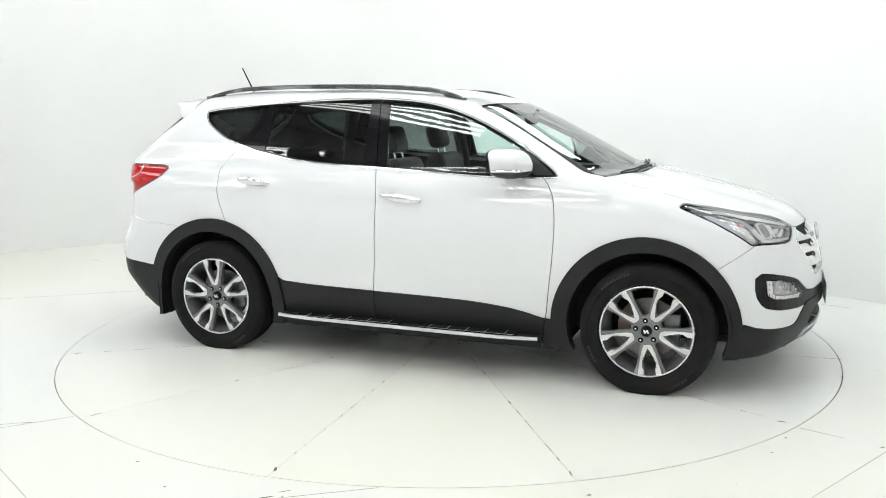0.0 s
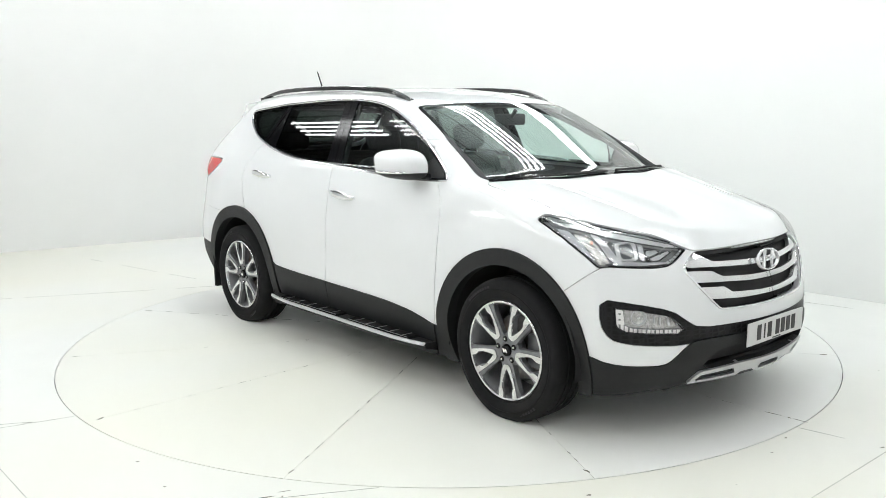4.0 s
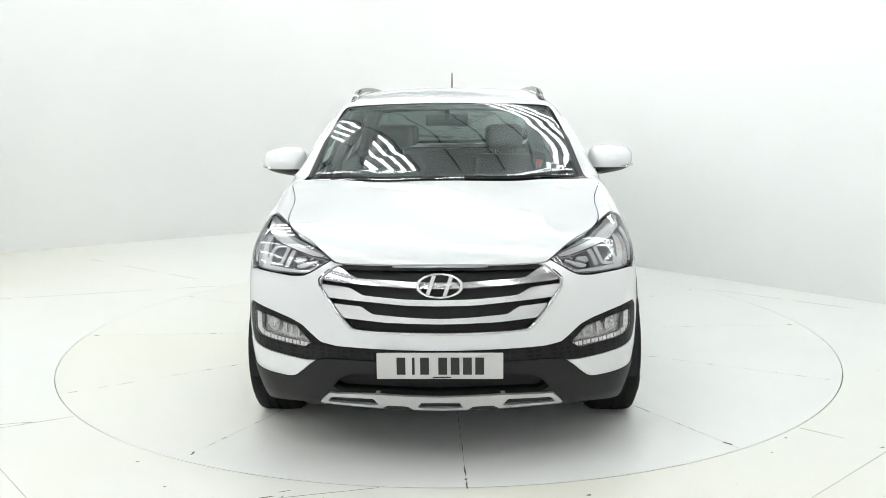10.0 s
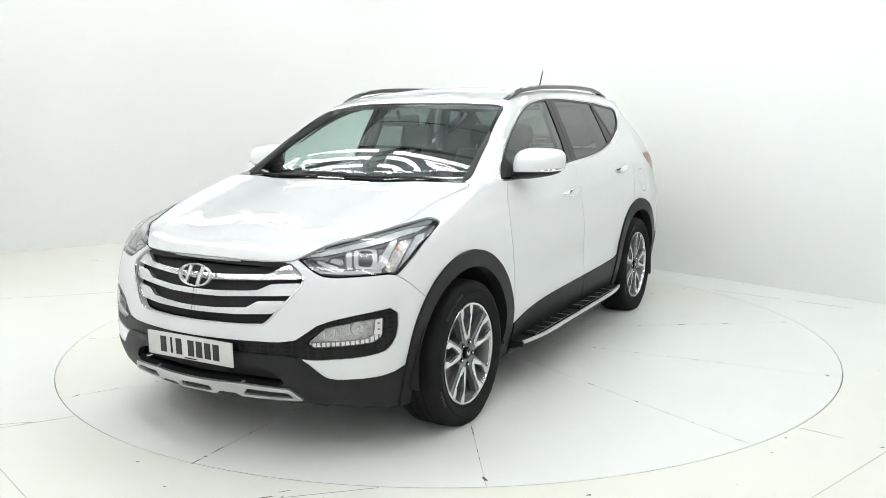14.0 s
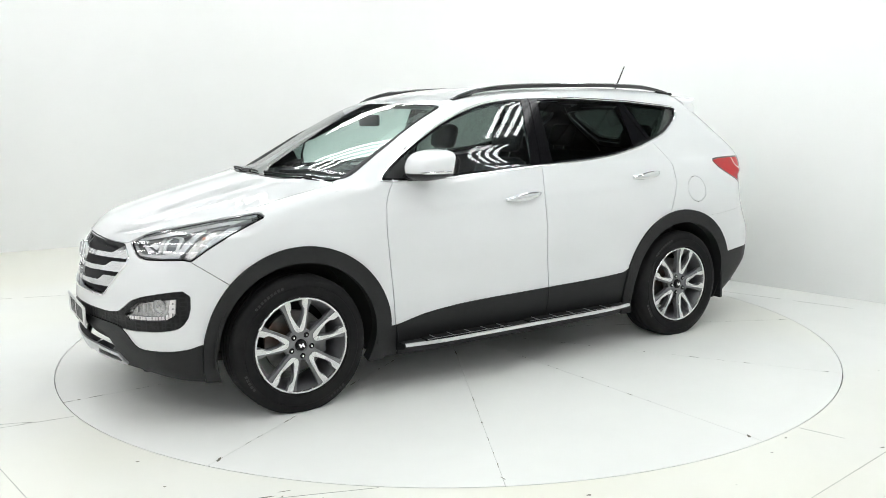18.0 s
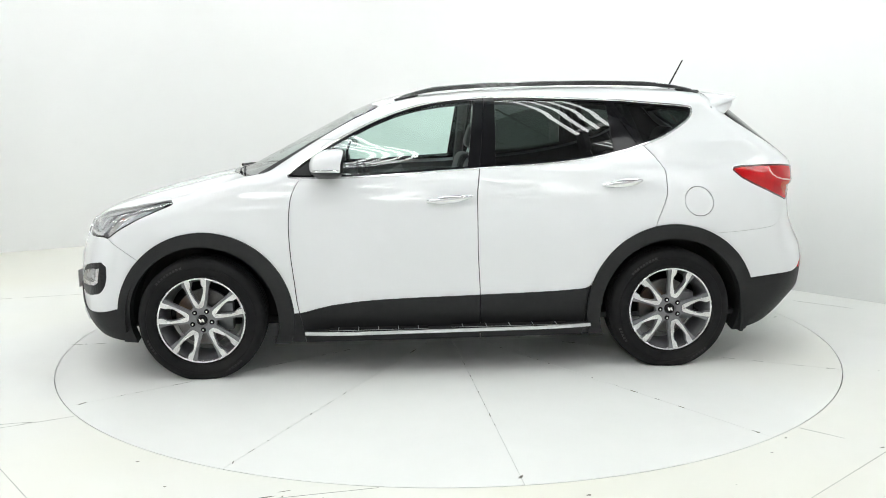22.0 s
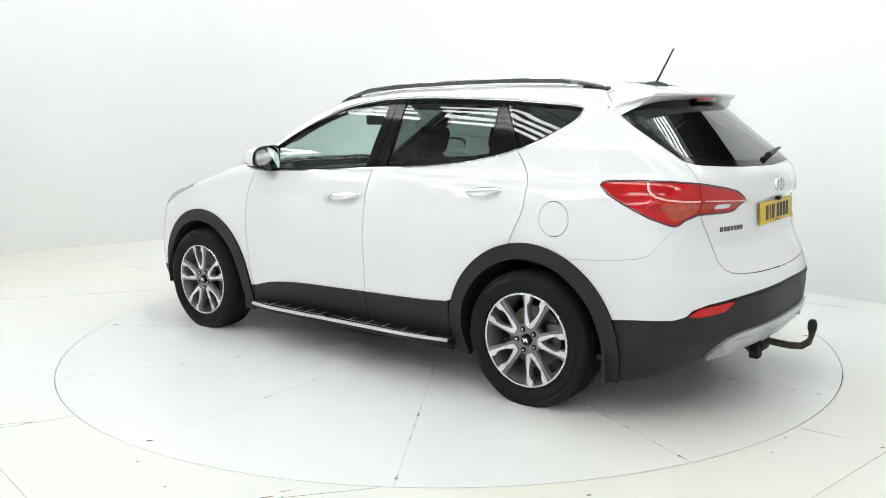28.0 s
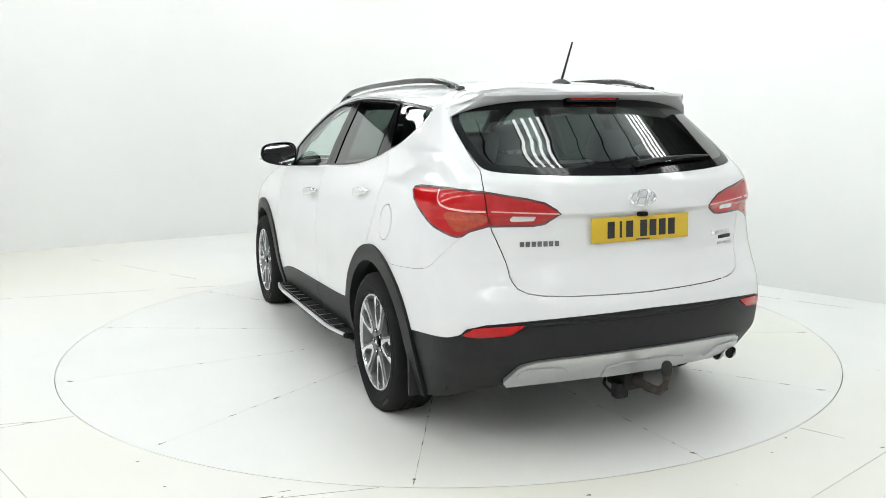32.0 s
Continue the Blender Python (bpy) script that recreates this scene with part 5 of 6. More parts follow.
def build_mirror(right):
    s = -1 if right else 1
    n, m = 20, 28
    cx, cy, cz = 0.60, 0.955, 1.207

    def shell(lo, hi, grow=0.0):
        bm = bmesh.new()
        rows = []
        for i in range(n + 1):
            a = lo + (hi - lo) * i / n
            row = []
            for k in range(m):
                b = 2 * math.pi * k / m
                # a rounded box, flat at the back, that tapers outward
                cb, sb = math.cos(b), math.sin(b)
                ey = math.copysign(abs(cb) ** 0.62, cb)
                ez = math.copysign(abs(sb) ** 0.62, sb)
                f = math.sin(a) ** 0.55
                yy = 0.130 * f * ey
                zz = (0.080 - 0.014 * ey) * f * ez
                xx = -0.032 + 0.144 * math.copysign(abs(math.cos(a)) ** 0.9, math.cos(a))
                row.append(bm.verts.new((cx + xx - 0.22 * yy - 0.35 * max(0, zz) + grow, s * (cy + yy), cz + zz + 0.06 * yy)))
            rows.append(row)
        for a, b in zip(rows, rows[1:]):
            for k in range(m):
                bm.faces.new((a[k], a[(k + 1) % m], b[(k + 1) % m], b[k]))
        return bm, rows
    bm, rows = shell(1e-5, math.pi / 2)
    bmesh.ops.bisect_plane(bm, geom=bm.verts[:] + bm.edges[:] + bm.faces[:], plane_co=(cx, 0, cz - 0.042), plane_no=(0, 0, 1), clear_inner=True)
    mirror = part("wing_mirror", bm, M["paint"], car, "white wing mirror with a black foot", 60)
    bm, rows = shell(1e-5, math.pi / 2)
    bmesh.ops.bisect_plane(bm, geom=bm.verts[:] + bm.edges[:] + bm.faces[:], plane_co=(cx, 0, cz - 0.043), plane_no=(0, 0, -1), clear_inner=True)
    part("mirror_bottom", bm, M["clad"], mirror, smooth_angle=60)
    bm = bmesh.new()
    rows = []
    for i, (dx, k) in enumerate(((-0.032, 1.0), (-0.046, 0.975), (-0.050, 0.92), (-0.044, 0.87))):
        row = []
        for j in range(m):
            b = 2 * math.pi * j / m
            cb, sb = math.cos(b), math.sin(b)
            ey, ez = math.copysign(abs(cb) ** 0.62, cb), math.copysign(abs(sb) ** 0.62, sb)
            yy, zz = 0.130 * k * ey, (0.080 - 0.014 * ey) * k * ez
            row.append(bm.verts.new((cx + dx - 0.22 * yy - 0.35 * max(0, zz), s * (cy + yy), cz + zz + 0.06 * yy)))
        rows.append(row)
    for a, b in zip(rows, rows[1:]):
        for k in range(m):
            bm.faces.new((a[k], a[(k + 1) % m], b[(k + 1) % m], b[k]))
    inner = [Vector((cx - 0.052 - 0.22 * s * (v.co.y - s * cy) + 0.12 * (v.co.z - cz), v.co.y, v.co.z)) for v in rows[-1]]
    part("mirror_shell", bm, M["gloss_black"], mirror, smooth_angle=60)
    bm = bmesh.new()
    bm.faces.new([bm.verts.new(c) for c in inner])
    part("mirror_glass", bm, M["mirror"], mirror, "mirror glass", 0)
    bm = bmesh.new()
    tube(bm, [(0.70, s * 0.80, 1.135), (0.675, s * 0.85, 1.140), (0.63, s * 0.91, 1.150)], 0.034, 12, 0.55)
    part("mirror_foot", bm, M["gloss_black"], mirror)
    # side repeater along the lower edge of the cap
    bm = bmesh.new()
    pts = [(cx - 0.032 + 0.142 * math.cos(a) ** 0.9 - 0.22 * 0.130 * math.sin(a) ** 0.55 + 0.003, s * (cy + 0.130 * math.sin(a) ** 0.55 * 0.985), cz - 0.038 + 0.007 * math.sin(a)) for a in [0.15 + 1.38 * k / 12 for k in range(13)]]
    tube(bm, pts, 0.0095, 8, 0.8, taper=[0.3, 0.7, 0.9] + [1] * 8 + [0.9, 0.5])
    part("side_repeater", bm, M["chrome_soft"], mirror, "silver side repeater strip")


for right in (False, True):
    build_mirror(right)


# ---- headlamps ----
def sub_sheet(sh, f):
    return cut(sh, f(sh))[0]


# the lamp's insides, each an outline on the body set back behind the lens
BAR = outline((1.530, 0.845, 0.992), (1.515, 0.79, 1.03), (1.654, 0.76, 1.01), (1.744, 0.70, 0.99), (1.877, 0.60, 0.955), (1.992, 0.490, 0.915), (2.040, 0.47, 0.885), (2.032, 0.476, 0.872), (1.990, 0.547, 0.879), (1.903, 0.662, 0.906), (1.814, 0.751, 0.930), (1.741, 0.794, 0.949), (1.655, 0.826, 0.962), smooth=0)
BAR_IN = outline((1.555, 0.84, 0.985), (1.581, 0.827, 0.983), (1.654, 0.780, 0.976), (1.744, 0.725, 0.958), (1.877, 0.635, 0.928), (1.992, 0.510, 0.891), (2.032, 0.476, 0.872), (1.990, 0.547, 0.879), (1.903, 0.662, 0.906), (1.814, 0.751, 0.930), (1.741, 0.794, 0.949), (1.655, 0.826, 0.962), smooth=0)
SIDE_PANEL = outline((1.586, 0.853, 0.962), (1.669, 0.834, 0.955), (1.773, 0.851, 0.897), (1.846, 0.847, 0.816), (1.801, 0.861, 0.848), (1.710, 0.868, 0.900), smooth=0)
CRYSTAL = outline((1.680, 0.831, 0.954), (1.749, 0.798, 0.947), (1.826, 0.808, 0.901), (1.888, 0.807, 0.827), (1.865, 0.836, 0.811), (1.847, 0.845, 0.819), (1.782, 0.851, 0.891), smooth=0)
LAMP_WALL = outline((1.749, 0.790, 0.949), (1.787, 0.769, 0.940), (1.850, 0.777, 0.902), (1.901, 0.774, 0.848), (1.930, 0.749, 0.829), (1.913, 0.781, 0.822), (1.884, 0.805, 0.836), (1.828, 0.806, 0.901), smooth=1)
LIP = outline((1.896, 0.798, 0.828), (1.930, 0.749, 0.829), (1.975, 0.679, 0.822), (2.024, 0.583, 0.819), (2.031, 0.545, 0.836), (2.034, 0.486, 0.867), (2.040, 0.474, 0.868), (2.039, 0.536, 0.829), (2.032, 0.580, 0.808), (1.980, 0.682, 0.807), (1.900, 0.801, 0.814), smooth=0)
BEZEL = outline((1.860, 0.741, 0.910), (1.889, 0.662, 0.916), (1.913, 0.660, 0.902), (1.956, 0.692, 0.842), (1.955, 0.708, 0.829), (1.919, 0.765, 0.831), (1.901, 0.776, 0.846), (1.865, 0.752, 0.902), smooth=1)
PROJECTOR = outline((1.876, 0.731, 0.902), (1.893, 0.682, 0.908), (1.906, 0.681, 0.900), (1.943, 0.704, 0.851), (1.944, 0.713, 0.842), (1.923, 0.753, 0.838), (1.913, 0.759, 0.846), (1.880, 0.739, 0.896), smooth=1)
LAMP_RING = outline((1.912, 0.651, 0.906), (1.931, 0.634, 0.897), (1.975, 0.667, 0.833), (1.966, 0.688, 0.829), smooth=0)
BEAM = outline((1.949, 0.634, 0.885), (2.000, 0.524, 0.883), (2.018, 0.508, 0.872), (2.014, 0.602, 0.827), (1.983, 0.656, 0.828), smooth=0)
CHEVRON = outline((1.987, 0.625, 0.846), (2.007, 0.529, 0.873), (2.012, 0.521, 0.870), (2.008, 0.601, 0.833), (1.988, 0.645, 0.831), smooth=0)
CHEVRON_UP = outline((1.956, 0.633, 0.876), (1.992, 0.548, 0.879), (1.980, 0.640, 0.850), (1.972, 0.649, 0.853), smooth=0)
BULB = outline((1.775, 0.815, 0.925), (1.792, 0.808, 0.925), (1.800, 0.812, 0.908), (1.783, 0.822, 0.908), smooth=0)
LED = outline((1.934, 0.826, 0.628), (1.938, 0.824, 0.55), (1.956, 0.813, 0.530), (1.979, 0.791, 0.520), (2.046, 0.687, 0.508), (2.103, 0.578, 0.500), (2.114, 0.550, 0.510), (2.109, 0.560, 0.523), (2.045, 0.687, 0.530), (1.989, 0.778, 0.542), (1.972, 0.796, 0.554), (1.962, 0.800, 0.622), smooth=0)
shutter_q = [LED[:, 0].min(), LED[:, 0].max()]
for right in (False, True):
    s = -1 if right else 1
    lamp = solid("headlamp", head, M["lens"], car, "clear headlamp with a projector lens", mirror=right, depth=0.004)
    solid("bowl", head, M["lamp_grey"], lamp, "grey lamp housing", mirror=right, off=-0.034, depth=0)
    wall = split_line(head, lambda sh: -(outline_distance(sh["Q"], HEAD) + 0.0045), 0.0)[0]
    solid("rim", wall, M["gloss_black"], lamp, "black lamp edge", mirror=right, off=-0.002, depth=0.034)
    lens_hole, ring_only = carve(carve(head, BEZEL, 0.0)[0], PROJECTOR, 0.0)
    for nm, piece, mt, off, deep, lb in (
            ("light_bar", carve(carve(head, BAR, 0.0)[0], BAR_IN, 0.0)[0], "lamp_silver", -0.010, 0.02, "bright light bar"),
            ("brow", carve(carve(head, BAR, 0.0)[0], BAR_IN, 0.0)[1], "lamp_grey", -0.006, 0.01, "dark grey upper trim"),
            ("side_panel", carve(head, SIDE_PANEL, 0.002)[0], "lamp_blue", -0.014, 0.01, "pale grey side reflector"),
            ("indicator", carve(head, CRYSTAL, 0.001)[0], "crystal", -0.024, 0.0, "ribbed clear indicator"),
            ("divider", carve(head, LAMP_WALL, 0.0)[0], "lamp_silver", -0.012, 0.02, "bright divider"),
            ("lip", carve(head, LIP, 0.0)[0], "lamp_silver", -0.010, 0.02, "bright lower lip"),
            ("bezel", ring_only, "lamp_silver", -0.012, 0.02, "bright square bezel"),
            ("projector_lens", lens_hole, "projector", -0.018, 0.0, "dark glass projector lens"),
            ("reflector_edge", carve(head, LAMP_RING, 0.0)[0], "lamp_silver", -0.016, 0.012, ""),
            ("beam_reflector", carve(head, BEAM, 0.0)[0], "lamp_dark", -0.030, 0.0, "dark mirrored beam reflector"),
            ("reflector_facet", carve(head, CHEVRON, 0.0)[0], "lamp_silver", -0.022, 0.008, ""),
            ("reflector_facet", carve(head, CHEVRON_UP, 0.0)[0], "lamp_silver", -0.022, 0.008, ""),
            ("bulb", carve(head, BULB, 0.0)[0], "amber_dim", -0.020, 0.004, "amber indicator bulb")):
        solid(nm, piece, M[mt], lamp, lb, mirror=right, off=off, depth=deep)
    # fog lamp insides: a row of lit cells round the lower edge, a bowl and flutes
    fl = [x for x in car.children if x.name.startswith("fog_lamp")][1 if right else 0]
    edge = carve(fog, LED, 0.0)[0]
    solid("led_strip", edge, M["lamp_grey"], fl, mirror=right, off=-0.014, depth=0.01)
    n = 16
    for k in range(n):
        lo = shutter_q[0] + (shutter_q[1] - shutter_q[0]) * (k + 0.12) / n
        hi = shutter_q[0] + (shutter_q[1] - shutter_q[0]) * (k + 0.88) / n
        cell = cut(edge, np.maximum(lo - edge["Q"][:, 0], edge["Q"][:, 0] - hi))[0]
        cell = cut(cell, outline_distance(cell["Q"], LED) + 0.003)[0]
        solid("led_cell", cell, M["clear_white"], fl, mirror=right, off=-0.010, depth=0.004)
    for k in range(4):
        upright = (LED[0, 1] - 0.025 * k - 0.004, LED[0, 1] - 0.025 * k - 0.021)
        cell = cut(edge, np.maximum(upright[1] - edge["Q"][:, 1], edge["Q"][:, 1] - upright[0]))[0]
        cell = cut(cell, np.maximum(outline_distance(cell["Q"], LED) + 0.003, cell["Q"][:, 0] - LED[0, 0] - 10))[0]
        if k < 3:
            solid("led_cell", cell, M["clear_white"], fl, mirror=right, off=-0.009, depth=0.004)
    bm = bmesh.new()
    lathe(bm, [(0.0, -0.016), (0.012, -0.015), (0.026, -0.006), (0.033, 0.008), (0.036, 0.006)], 28)
    bmesh.ops.transform(bm, matrix=pose(1.985, s * 0.725, 0.580, 0, 0, s * 40 - 90), verts=bm.verts)
    part("fog_bowl", bm, M["lamp_silver"], fl, "mirrored round fog light")
    bm = bmesh.new()
    lathe(bm, [(0.0, 0.010), (0.007, 0.008), (0.009, -0.016)], 16)
    bmesh.ops.transform(bm, matrix=pose(1.985, s * 0.725, 0.580, 0, 0, s * 40 - 90), verts=bm.verts)
    part("bulb_cap", bm, M["chrome"], fl)
    for k in range(6):
        uc = float(ucoord(2.045 + 0.010 * k, 0.672 - 0.019 * k))
        flute = carve(fog, np.array([(uc - 0.004, 0.592 - 0.006 * k), (uc + 0.004, 0.592 - 0.006 * k), (uc + 0.004, 0.545 - 0.002 * k), (uc - 0.004, 0.545 - 0.002 * k)]), 0.0)[0]
        solid("flute", flute, M["lamp_silver"], fl, mirror=right, off=-0.018, depth=0.01)



# ---- badges, plates ----
def badge(w, h, parent, m, label):
    """An oval ring with a slanted mark of three strokes."""
    bm = bmesh.new()
    n = 48
    rows = []
    for k in range(n):
        a = 2 * math.pi * k / n
        rows.append([bm.verts.new((w * f * math.cos(a), d, h * f * math.sin(a))) for f, d in ((1.0, -0.002), (0.98, 0.009), (0.90, 0.011), (0.85, 0.007), (0.84, -0.002))])
    for k in range(n):
        a, b = rows[k], rows[(k + 1) % n]
        for j in range(4):
            bm.faces.new((a[j], a[j + 1], b[j + 1], b[j]))
    for sx in (-1, 1):
        outl = [(sx * w * 0.36 - w * 0.11 - w * 0.13, -h * 0.80), (sx * w * 0.36 + w * 0.05 - w * 0.13, -h * 0.82), (sx * w * 0.36 + w * 0.12 + w * 0.10, h * 0.80), (sx * w * 0.36 - w * 0.04 + w * 0.10, h * 0.82)]
        slab(bm, outl, 0.009, "y")
    slab(bm, [(-w * 0.46, -h * 0.20), (-w * 0.2, -h * 0.02), (w * 0.50, h * 0.02), (w * 0.52, h * 0.22), (w * 0.2, h * 0.12), (-w * 0.44, h * 0.02)], 0.008, "y")
    bmesh.ops.transform(bm, matrix=m @ Matrix.Diagonal((-1, 1, 1, 1)), verts=bm.verts)
    return part("badge", bm, M["badge"], parent, label, 30)


badge(0.099, 0.052, grille_ob, pose(2.186, 0, 0.782, 10, 0, -90), "oval chrome badge")
badge(0.070, 0.037, tailgate, pose(-2.284, 0, 1.106, 4, 0, 90), "oval chrome badge")


def plate(name, mat, parent, m, width, height, label):
    bm = bmesh.new()
    box(bm, -width / 2, width / 2, 0, 0.006, -height / 2, height / 2, 0.002)
    bmesh.ops.transform(bm, matrix=m, verts=bm.verts)
    ob = part(name, bm, mat, parent, label)
    # seven upright marks, in groups of three and four
    xs = [0.158, 0.108, 0.062, -0.012, -0.062, -0.112, -0.162]
    for i, cx in enumerate(xs):
        bm = bmesh.new()
        w = 0.011 if i == 1 else 0.036
        box(bm, cx - w / 2, cx + w / 2, 0.006, 0.0075, -0.036, 0.036)
        bmesh.ops.transform(bm, matrix=m, verts=bm.verts)
        part("mark", bm, M["ink"], ob, smooth_angle=0)
    bm = bmesh.new()
    box(bm, -0.045, 0.03, 0.006, 0.0072, -0.050, -0.045)
    bmesh.ops.transform(bm, matrix=m, verts=bm.verts)
    part("small_mark", bm, M["ink"], ob, smooth_angle=0)
    return ob


plate("number_plate", M["plate_w"], bumper, pose(2.243, 0, 0.463, -1, 0, -90), 0.515, 0.110, "white plate with dark marks")
plate("number_plate", M["plate_y"], tailgate, pose(-2.276, 0, 0.973, 2, 0, 90), 0.515, 0.110, "yellow plate with dark marks")
# plate recess and handle on the tailgate, lettering as plain bars
bm = bmesh.new()
box(bm, -2.300, -2.272, -0.022, 0.022, 1.026, 1.046, 0.005)
part("reversing_camera", bm, M["gloss_black"], tailgate, "small black reversing camera")
for k in range(7):
    y = 0.548 - k * 0.0245
    p = on_side([float(ucoord(-2.2 - 0.006 * k, y))], [0.926], 0.001)[0]
    bm = bmesh.new()
    box(bm, -0.003, 0.002, -0.009, 0.009, -0.011, 0.011, 0.001)
    bmesh.ops.transform(bm, matrix=pose(p[0], y, p[2], 0, 0, -14), verts=bm.verts)
    part("letter_bar", bm, M["letter"], tailgate, smooth_angle=0)
for z, y0, y1, mt, h in ((0.915, 0.42, 0.585, "chrome_soft", 0.010), (0.893, 0.475, 0.59, "ink", 0.008), (0.866, 0.46, 0.595, "satin", 0.006)):
    n = 6
    for k in range(n):
        y = y0 + (y1 - y0) * (k + 0.5) / n
        p = on_side([float(ucoord(-2.2, y))], [z], 0.001)[0]
        bm = bmesh.new()
        box(bm, -0.002, 0.002, -(y1 - y0) / n * 0.40, (y1 - y0) / n * 0.40, -h, h, 0.0008)
        bmesh.ops.transform(bm, matrix=pose(p[0], -p[1], p[2], 0, 0, 16), verts=bm.verts)
        part("letter_bar", bm, M[mt], tailgate, smooth_angle=0)

# ---- roof: rails, spoiler, antenna ----
for s in (1, -1):
    xs = np.linspace(0.235, -1.60, 40)
    foot = on_top(xs, np.interp(xs, [-1.6, 0.235], [0.548, 0.585]))
    bm = bmesh.new()
    rows = []
    for k, c in enumerate(foot):
        t = k / 39
        lift = 0.036 * min(1, t / 0.13, (1 - t) / 0.16) ** 0.6
        rows.append([bm.verts.new((c[0], s * (c[1] + dy), c[2] + dz)) for dy, dz in ((-0.016, lift * 0.55 - 0.004), (-0.014, lift), (0.0, lift + 0.006), (0.016, lift), (0.020, lift * 0.5 - 0.004))])
    for a, b in zip(rows, rows[1:]):
        for j in range(5):
            bm.faces.new((a[j], a[(j + 1) % 5], b[(j + 1) % 5], b[j]))
    bm.faces.new(rows[0])
    bm.faces.new(rows[-1][::-1])
    rail = part("roof_rail", bm, M["rail"], car, "black roof rail")
    for x0, x1 in ((0.235, 0.10), (-1.46, -1.60)):
        bm = bmesh.new()
        p = on_top(np.array([x0, x1]), np.array([0.58, 0.58]) if x0 > 0 else np.array([0.55, 0.55]))
        tube(bm, [(p[0][0], s * p[0][1], p[0][2] - 0.004), (p[1][0], s * p[1][1], p[1][2] + 0.008)], 0.02, 8, 0.6)
        part("rail_foot", bm, M["rail"], rail)

bm = bmesh.new()
rows = []
n = 80
ZE = float(on_top([-1.645], [0.575])[0][2])
for k in range(n + 1):
    v = -1 + 2 * k / n
    w = abs(v)
    zf = float(on_top([-1.645], [min(0.65 * w, 0.575)])[0][2]) if w < 0.885 else float(np.interp(0.65 * w, [0.575, 0.61, 0.636, 0.65], [ZE, 0.5 * ZE + 0.5 * 1.526, 1.513, 1.494]))
    xt, zt = -1.93 + 0.085 * w**2.2, 1.570 - 0.006 * w**2
    fin = w**5
    row = [(-1.645 - 0.012 * fin, 0.65, zf + 0.001), (-1.72, 0.64 - 0.02 * fin, 0.66 * zf + 0.34 * zt + 0.006), (-1.82, 0.60 - 0.02 * fin, 0.3 * zf + 0.7 * zt + 0.005), (xt, 0.552, zt), (xt + 0.004, 0.552, zt - 0.013), (xt + 0.03, 0.560, zt - 0.026), (-1.83 + 0.04 * w, 0.59 + 0.02 * fin, zt - 0.040 - 0.02 * fin), (-1.760 + 0.034 * fin, 0.667, 1.508 - 0.048 * fin), (-1.69, 0.66, 1.520 - 0.045 * fin)]
    rows.append([bm.verts.new((a, y * v, b)) for a, y, b in row])
for a, b in zip(rows, rows[1:]):
    for j in range(8):
        bm.faces.new((a[j], a[j + 1], b[j + 1], b[j]))
bm.faces.new(rows[0])
bm.faces.new(rows[-1][::-1])
spoiler = part("roof_spoiler", bm, M["paint"], car, "white roof spoiler", 40)
bm = bmesh.new()
box(bm, -1.888, -1.78, -0.145, 0.145, 1.522, 1.553, 0.006)
housing = part("high_brake_light", bm, M["gloss_black"], spoiler, "black high brake light with a red lens")
bm = bmesh.new()
box(bm, -1.892, -1.87, -0.125, 0.125, 1.532, 1.550, 0.004)
part("lens", bm, M["red_dark"], spoiler, "dark red lens")
bm = bmesh.new()
zr = float(on_top([-1.60], [0.0])[0][2])
lathe(bm, [(0.0, 0.020), (0.018, 0.018), (0.034, 0.008), (0.044, 0.0), (0.044, -0.01)], 24)
for v in bm.verts:
    x, y, z = v.co
    v.co = Vector((-1.585 + z * 1.9, x * 0.75, zr + y * (1.0 - 4 * min(0, -z) * 0)))
foot = part("antenna_foot", bm, M["clad"], car, "black roof antenna foot")
bm = bmesh.new()
tube(bm, [(-1.60, 0, zr + 0.012), (-1.695, 0, 1.812)], 0.0055, 8, taper=[1.2, 0.8])
part("antenna_rod", bm, M["clad"], foot)

# ---- wipers ----
def wiper(pts, name, parent):
    bm = bmesh.new()
    tube(bm, pts, 0.0048, 8, 1.2, taper=[1.5] + [1.0] * (len(pts) - 2) + [0.6])
    return part(name, bm, M["clad"], parent)


def glass_line(a, b, n, out):
    xs, ys = np.linspace(a[0], b[0], n), np.linspace(a[1], b[1], n)
    p = on_top(xs, np.abs(ys), out)
    return [(q[0], y, q[2]) for q, y in zip(p, ys)]


wiper(glass_line((1.150, -0.60), (1.215, 0.02), 12, 0.008), "wiper_blade", car)
wiper(glass_line((1.240, -0.05), (1.205, -0.30), 6, 0.013), "wiper_arm", car)
wiper(glass_line((1.205, 0.10), (1.110, 0.68), 12, 0.008), "wiper_blade", car)
wiper(glass_line((1.140, 0.62), (1.180, 0.36), 6, 0.013), "wiper_arm", car)
pts = [tuple(q * np.array((1, -1, 1))) for q in on_side(ucoord(np.array([-2.21, -2.19, -2.16, -2.13, -2.10]), np.array([0.01, 0.12, 0.25, 0.36, 0.46])), np.array([1.236, 1.247, 1.256, 1.258, 1.256]), 0.02)]
bm = bmesh.new()
tube(bm, pts, 0.0105, 8, 0.8, taper=[1.9, 1.4, 1.0, 0.9, 0.5])
part("rear_wiper", bm, M["clad"], tailgate, "black rear wiper")

